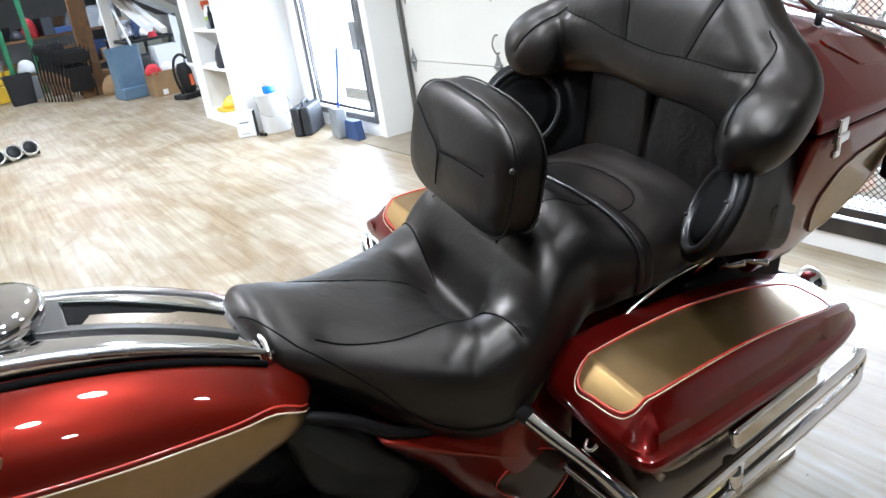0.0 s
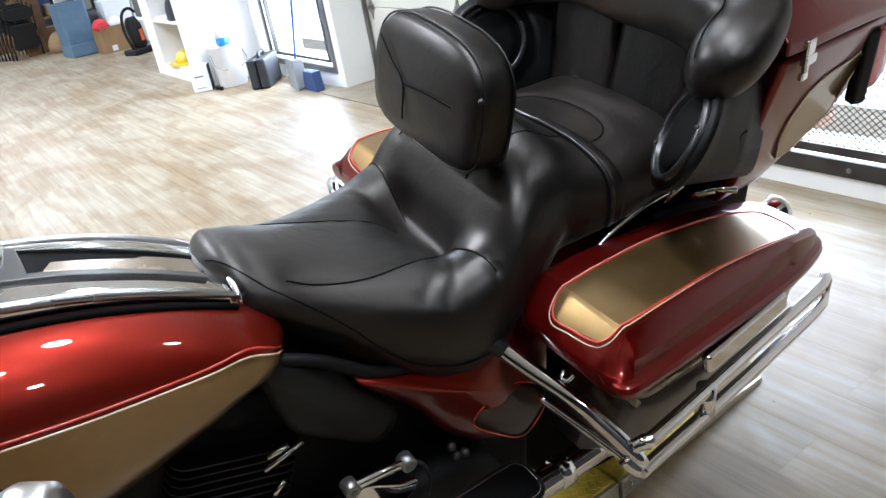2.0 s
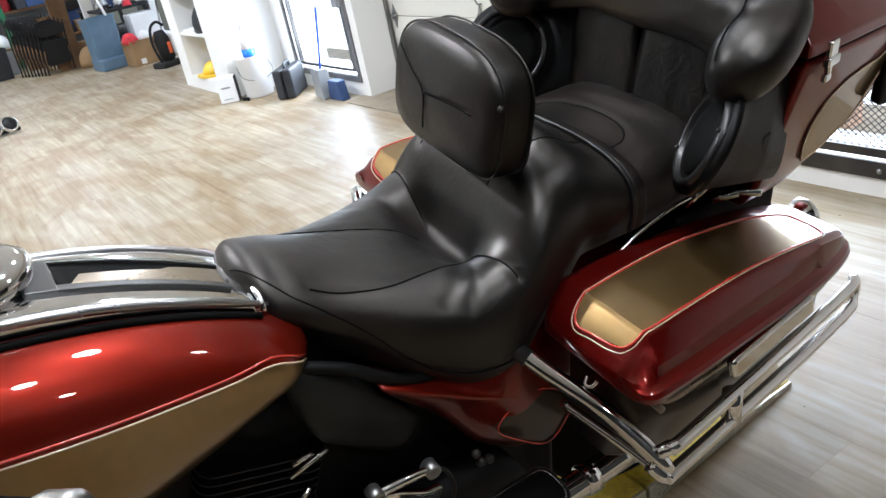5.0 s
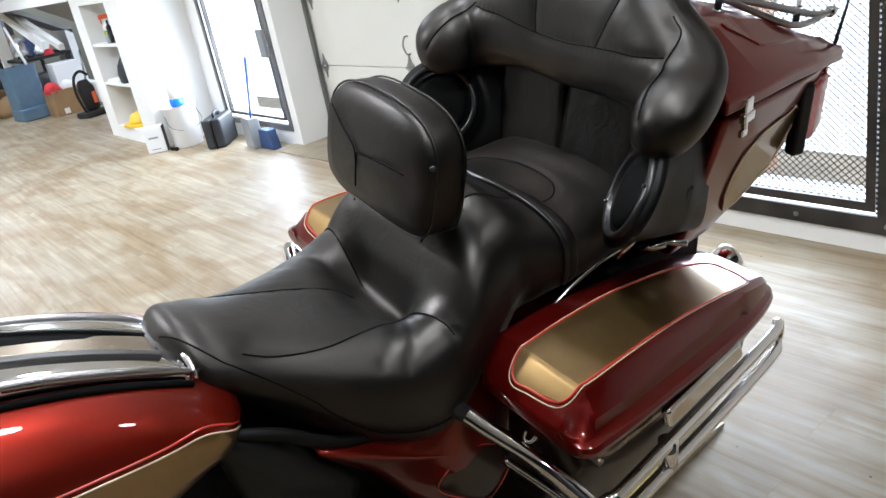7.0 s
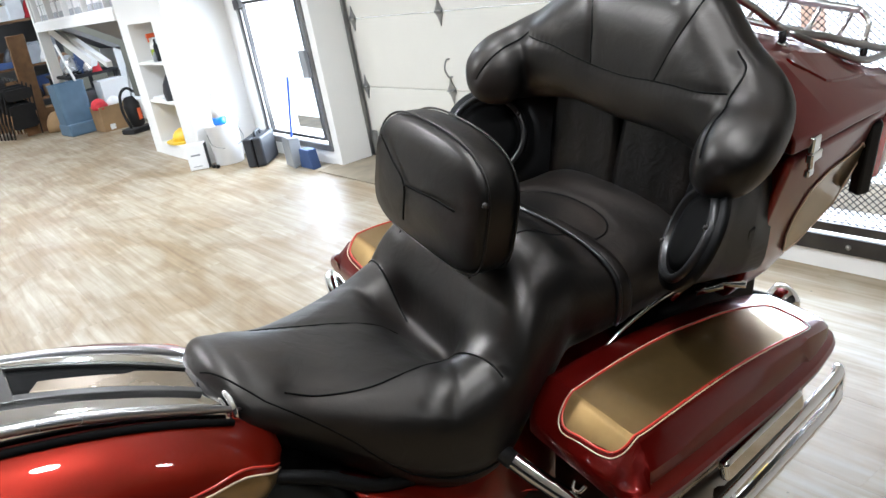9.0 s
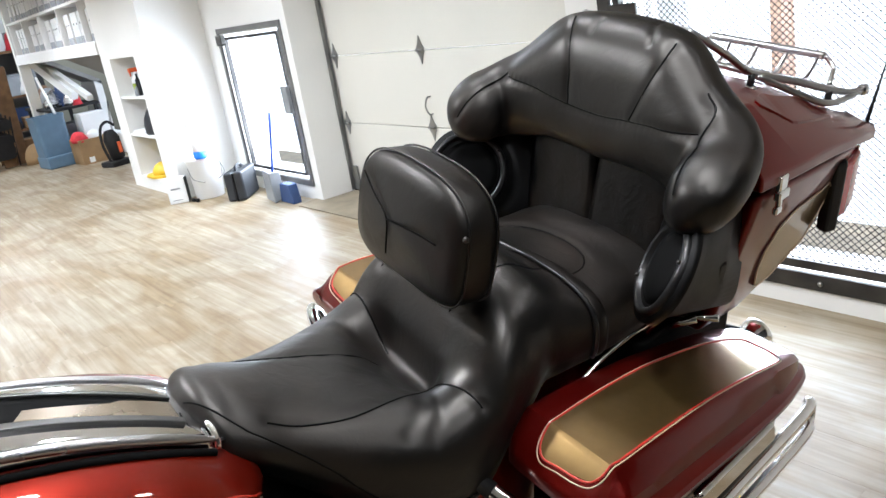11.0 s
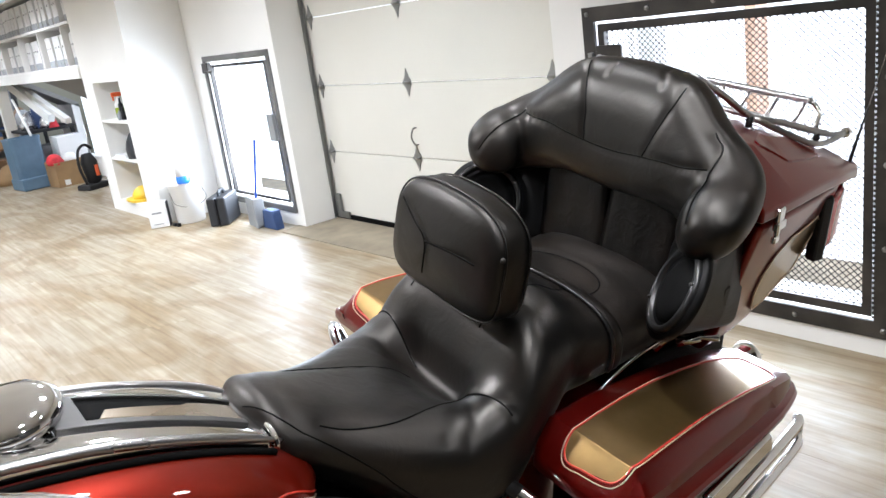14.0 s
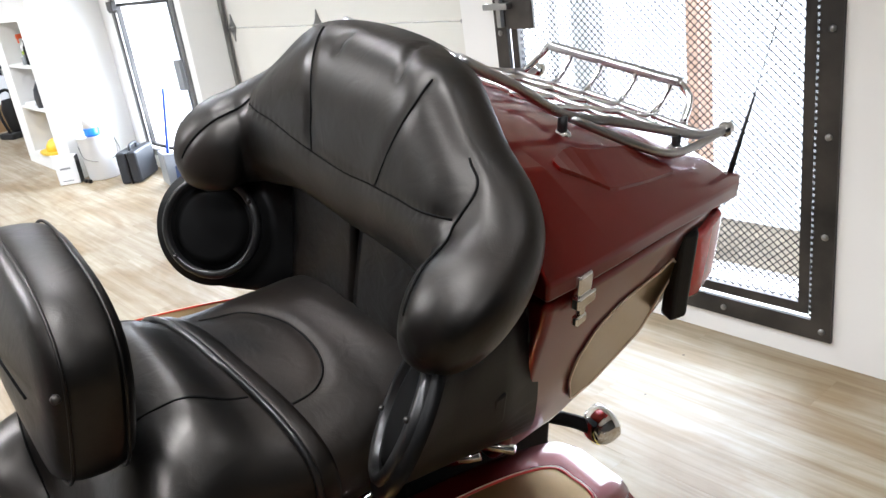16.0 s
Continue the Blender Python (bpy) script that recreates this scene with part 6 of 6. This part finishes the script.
# strap of chrome between seat and bag, mounts and clips
for s in (1, -1):
    part("grab_strap", tubes(0.0035, [(s * 0.205, 0.12, 0.755), (s * 0.205, 0.18, 0.79), (s * 0.21, 0.25, 0.818), (s * 0.21, 0.31, 0.825)], sides=8), CHROME, bike, "thin chrome strap")
    bm = bmesh.new()
    tube(bm, [(s * 0.20, 0.31, 0.80), (s * 0.215, 0.35, 0.84)], 0.006)
    tube(bm, [(s * 0.21, 0.36, 0.80), (s * 0.24, 0.39, 0.815)], 0.008)
    tube(bm, [(s * 0.18, 0.40, 0.79), (s * 0.25, 0.44, 0.80)], 0.007)
    part("bag_mount", bm, CHROME, bike, "chrome mounting clips")
    part("bag_latch", tubes(0.0035, [(s * 0.31, -0.004, 0.675), (s * 0.315, -0.012, 0.668), (s * 0.325, -0.010, 0.668), (s * 0.328, 0.0, 0.676)], sides=8), CHROME, bike)
    # round rear signal
    M = pose(s * 0.118, 0.785, 0.555, -80) @ Matrix.Scale(0.76, 4)
    sig = part("turn_signal", turned([(0.012, -0.045), (0.034, -0.036), (0.044, -0.018), (0.047, 0.0), (0.047, 0.014), (0.043, 0.018)], M, 28), CHROME, bike, "chrome bullet turn signal")
    part("signal_lens", turned([(0.043, 0.014), (0.034, 0.022), (0.002, 0.026)], M, 28), WHITE, sig, "pale signal lens")
    part("signal_stem", tubes(0.013, [(s * 0.05, 0.70, 0.58), (s * 0.09, 0.745, 0.565), (s * 0.117, 0.765, 0.556)], sides=10), CASTBLACK, sig)
# handlebar, grip, lever
hb = part("handlebar", tubes(0.0125, [(-0.42, -0.72, 1.02), (-0.30, -0.88, 1.08), (-0.1, -1.0, 1.09), (0.1, -1.0, 1.09), (0.30, -0.90, 1.10), (0.45, -0.79, 1.10)], sides=12), CHROME, bike, "chrome handlebar")
part("grip", tubes(0.018, [(0.45, -0.79, 1.10), (0.545, -0.68, 1.105)], sides=16), RUBBER, hb)
part("grip_cap", turned([(0.019, -0.03), (0.024, -0.02), (0.024, 0.002), (0.018, 0.010), (0.002, 0.013)], Matrix.Translation((0.55, -0.673, 1.105)) @ Vector((0.6, 0.8, 0.03)).to_track_quat("Z", "Y").to_matrix().to_4x4(), 20), SATIN, hb)
# Bullet lamp housing on the handlebar, and its stem.
part("lamp_housing", turned([(0.004, -0.30), (0.022, -0.28), (0.034, -0.2), (0.0395, -0.11), (0.0385, -0.07), (0.0345, -0.036), (0.027, -0.015), (0.016, -0.004), (0.001, 0.0)], Matrix.Translation((0.518, -0.692, 1.197)) @ Vector((0.657, 0.747, 0.097)).to_track_quat("Z", "Y").to_matrix().to_4x4(), 32), CHROME, hb, "polished bullet shaped chrome lamp housing")
part("lamp_stem", tubes(0.007, [(0.40, -0.83, 1.10), (0.39, -0.83, 1.15), (0.40, -0.82, 1.175)], sides=10), CHROME, hb)
part("fork", tubes(0.03, [(0.11, -1.0, 1.05), (0.11, -1.19, 0.33)], [(-0.11, -1.0, 1.05), (-0.11, -1.19, 0.33)], sides=16), CHROME, bike, "chrome front fork")
part("fairing", plate_yz(0.0, [(-1.3, 0.9), (-1.2, 1.2), (-1.1, 1.3), (-1.08, 1.1), (-1.15, 0.85)], 0.28, 1, 0.28), RED, bike, "red fork fairing")
part("kickstand", tubes(0.012, [(0.10, -0.38, 0.16), (0.20, -0.40, 0.05), (0.235, -0.41, -0.002)], sides=10), CASTBLACK, bike, "black side stand")

# seams on the passenger backrest


ARC_XYZ = np.array([tuple(arc_ring(k, a, 0.0006)) for k in range(len(line)) for a in np.linspace(-1.5, 1.6, 90)])


def arc_at(x, z, front=1):
    """The point of the cushion's front at about x, z."""
    d = (ARC_XYZ[:, 0] - x) ** 2 + (ARC_XYZ[:, 2] - z) ** 2
    return Vector(ARC_XYZ[int(d.argmin())])


BACKSEAM = [[(-0.091, 1.278), (-0.075, 1.253), (-0.058, 1.207), (-0.05, 1.165), (-0.047, 1.138)], [(0.137, 1.268), (0.133, 1.24), (0.119, 1.198), (0.095, 1.14)],
            [(-0.205, 1.161), (-0.123, 1.154), (-0.047, 1.138), (0.021, 1.134), (0.095, 1.14), (0.169, 1.146), (0.234, 1.154)],
            [(0.218, 1.208), (0.241, 1.187), (0.241, 1.16), (0.239, 1.147), (0.252, 1.118), (0.262, 1.088)],
            [(-0.21, 1.168), (-0.226, 1.145), (-0.237, 1.119), (-0.248, 1.089)]]
TUCKS = [[(-0.031, 1.28), (-0.035, 1.272), (-0.034, 1.262)], [(0.072, 1.282), (0.088, 1.274), (0.094, 1.261)]]


def arc_lines(sets):
    out = []
    for q in sets:
        ln = [arc_at(p[0], p[1]) for p in curve([(a, b, 0) for a, b in q], 6)]
        for _ in range(4):
            ln = [ln[0]] + [(ln[i - 1] + ln[i] * 2 + ln[i + 1]) / 4 for i in range(1, len(ln) - 1)] + [ln[-1]]
        out.append([back_tree.find_nearest(p)[0] for p in ln])
    return out


seam_lines = arc_lines(BACKSEAM)
skin = bmesh.new()
skin.from_mesh(back.data)
groove(skin, seam_lines, 0.008, 0.0022)
groove(skin, arc_lines(TUCKS), 0.005, 0.0045)
skin.to_mesh(back.data)
skin.free()
bm = bmesh.new()
for ln in seam_lines:
    tube(bm, [Vector((p.x, p.y + 0.0022, p.z)) for p in ln], 0.0015, 6, smooth=False)
part("seam", bm, THREAD, back)

# ---- the lift under the motorcycle ----
lift = empty("motorcycle_lift", pose(-0.385, 1.19, 0, 0, 0, -1.5), "low wheel lift with yellow and black tread plate", "lift")


def tread(name, x0, y0, x1, y1, z, material, parent, seg=0.034):
    """Raised bars of tread plate in a herringbone."""
    V, F = [], []
    n = 0
    y = y0 + seg / 2
    row = 0
    while y < y1 - seg / 3:
        x = x0 + (seg / 2 if row % 2 else seg * 0.25)
        col = 0
        while x < x1 - seg / 5:
            a = radians(45 if (row + col) % 2 else -45)
            c, s = math.cos(a), math.sin(a)
            i = len(V)
            for u, v, h in ((-0.011, 0, 0), (0, -0.0032, 0), (0.011, 0, 0), (0, 0.0032, 0), (-0.006, 0, 0.0018), (0.006, 0, 0.0018)):
                V.append((x + u * c - v * s, y + u * s + v * c, z + h))
            F += [(i, i + 1, i + 4), (i + 1, i + 5, i + 4), (i + 1, i + 2, i + 5), (i + 2, i + 3, i + 5), (i + 3, i + 4, i + 5), (i + 3, i, i + 4)]
            x += seg / 2
            col += 1
        y += seg / 2
        row += 1
    me = bpy.data.meshes.new(name)
    me.from_pydata(V, [], F)
    me.materials.append(material)
    ob = new(name, me)
    ob.parent = parent
    ob["kind"] = "stuff"
    return ob


D = 0.06  # height of the deck
LEAF = 0.390  # where the hinged rear leaf begins


def slope(ob, y1):
    """Bend a piece of the rear leaf: it runs down to the floor and a little askew."""
    m = ob.matrix_basis.copy()
    for v in ob.data.vertices:
        q = m @ v.co
        k = (q.y - LEAF) / (y1 - LEAF)
        v.co = m.inverted() @ Vector((q.x - 0.095 * (q.y - LEAF), q.y, q.z * (1 - 0.78 * k)))


for y0, y1 in ((-1.75, LEAF - 0.009), (LEAF, 1.0)):
    bits = [part("deck_plate", boxes((-0.03, y0, D - 0.02, 0.03, y1, D)), BLACKTREAD, lift, "black tread plate", smooth=False, bevel=0.003),
            tread("tread_relief", -0.028, y0, 0.028, y1, D + 0.0001, BLACKTREAD, lift)]
    for x0, x1 in ((0.03, 0.135), (-0.135, -0.03)):
        bits.append(part("edge_plate", boxes((x0, y0, D - 0.02, x1, y1, D)), YELLOW, lift, "scuffed yellow tread plate", smooth=False, bevel=0.003))
        bits.append(tread("tread_relief", x0 + 0.004, y0, x1, y1, D + 0.0001, YELLOW, lift))
    for x in (0.136, -0.146):
        bits.append(part("side_plate", boxes((x, y0, 0.0, x + 0.010, y1, D - 0.002)), TREADSTEEL, lift, "bare steel side plate", smooth=False, bevel=0.003))
        sp = tread("tread_relief", 0.004, y0, D - 0.004, y1, 0.0001, TREADSTEEL, lift)
        sp.matrix_local = pose(x + 0.010, 0, D, 0, 90, 0) if x > 0 else pose(x, 0, 0.004, 0, -90, 0)
        bits.append(sp)
    bits.append(part("deck_frame", boxes((-0.13, y0 + 0.05, 0.0, 0.13, y1 - 0.05, D - 0.021)), CASTBLACK, lift, smooth=False))
    if y0 == LEAF:
        for ob in bits:
            slope(ob, y1)
part("foot_bracket", boxes((0.147, -0.50, D - 0.02, 0.32, -0.32, D)), BLACKTREAD, lift, smooth=False, bevel=0.003)
part("bracket_foot", boxes((0.28, -0.48, 0, 0.31, -0.34, D - 0.021)), BLACKTREAD, lift, smooth=False, bevel=0.003)

# ---- floor planks ----
PW, PL = 0.182, 1.28
plank = bmesh.new()
w, l = PW / 2 - 0.0001, PL / 2 - 0.0001
rings(plank, [[Vector((x, y, z)) for x, y in ((-a, -b), (a, -b), (a, b), (-a, b))] for z, a, b in ((-0.006, l, w), (-0.0002, l, w), (0.0, l - 0.0003, w - 0.0003))])
bmesh.ops.recalc_face_normals(plank, faces=plank.faces[:])
plank_me = bpy.data.meshes.new("plank")
plank.to_mesh(plank_me)
plank.free()
plank_me.materials.append(FLOOR)
rng = random.Random(4)
near, far = [], []
for r in range(int(6.7 / PW) + 1):
    y = -3.2 + (r + 0.5) * PW
    off = rng.random() * PL
    for c in range(-1, 15):
        x = -15.4 + c * PL + off
        if x - PL / 2 > 3.0 or x + PL / 2 < -15.4:
            continue
        (near if (-10.5 < x < 1.6 and 0.2 < y) else far).append((x, y))
near.sort(key=lambda p: abs(p[0] + 2) + abs(p[1] - 1.5))
far += near[300:]
for x, y in near[:300]:
    p = new("plank", plank_me)
    p.parent = floor
    p.matrix_local = pose(x, y, rng.uniform(-0.0001, 0.0001), 0, 0, rng.choice((0, 180)))
V, F = [], []
for x, y in far:
    i = len(V)
    x0, x1 = max(-15.4, x - l), min(3.0, x + l)
    V += [(x0, y - w, -0.001), (x1, y - w, -0.001), (x1, y + w, -0.001), (x0, y + w, -0.001)]
    F.append((i, i + 1, i + 2, i + 3))
me = bpy.data.meshes.new("floor_boards")
me.from_pydata(V, [], F)
me.materials.append(FLOOR)
fb2 = new("floor_boards", me)
fb2.parent = floor
fb2["kind"] = "stuff"
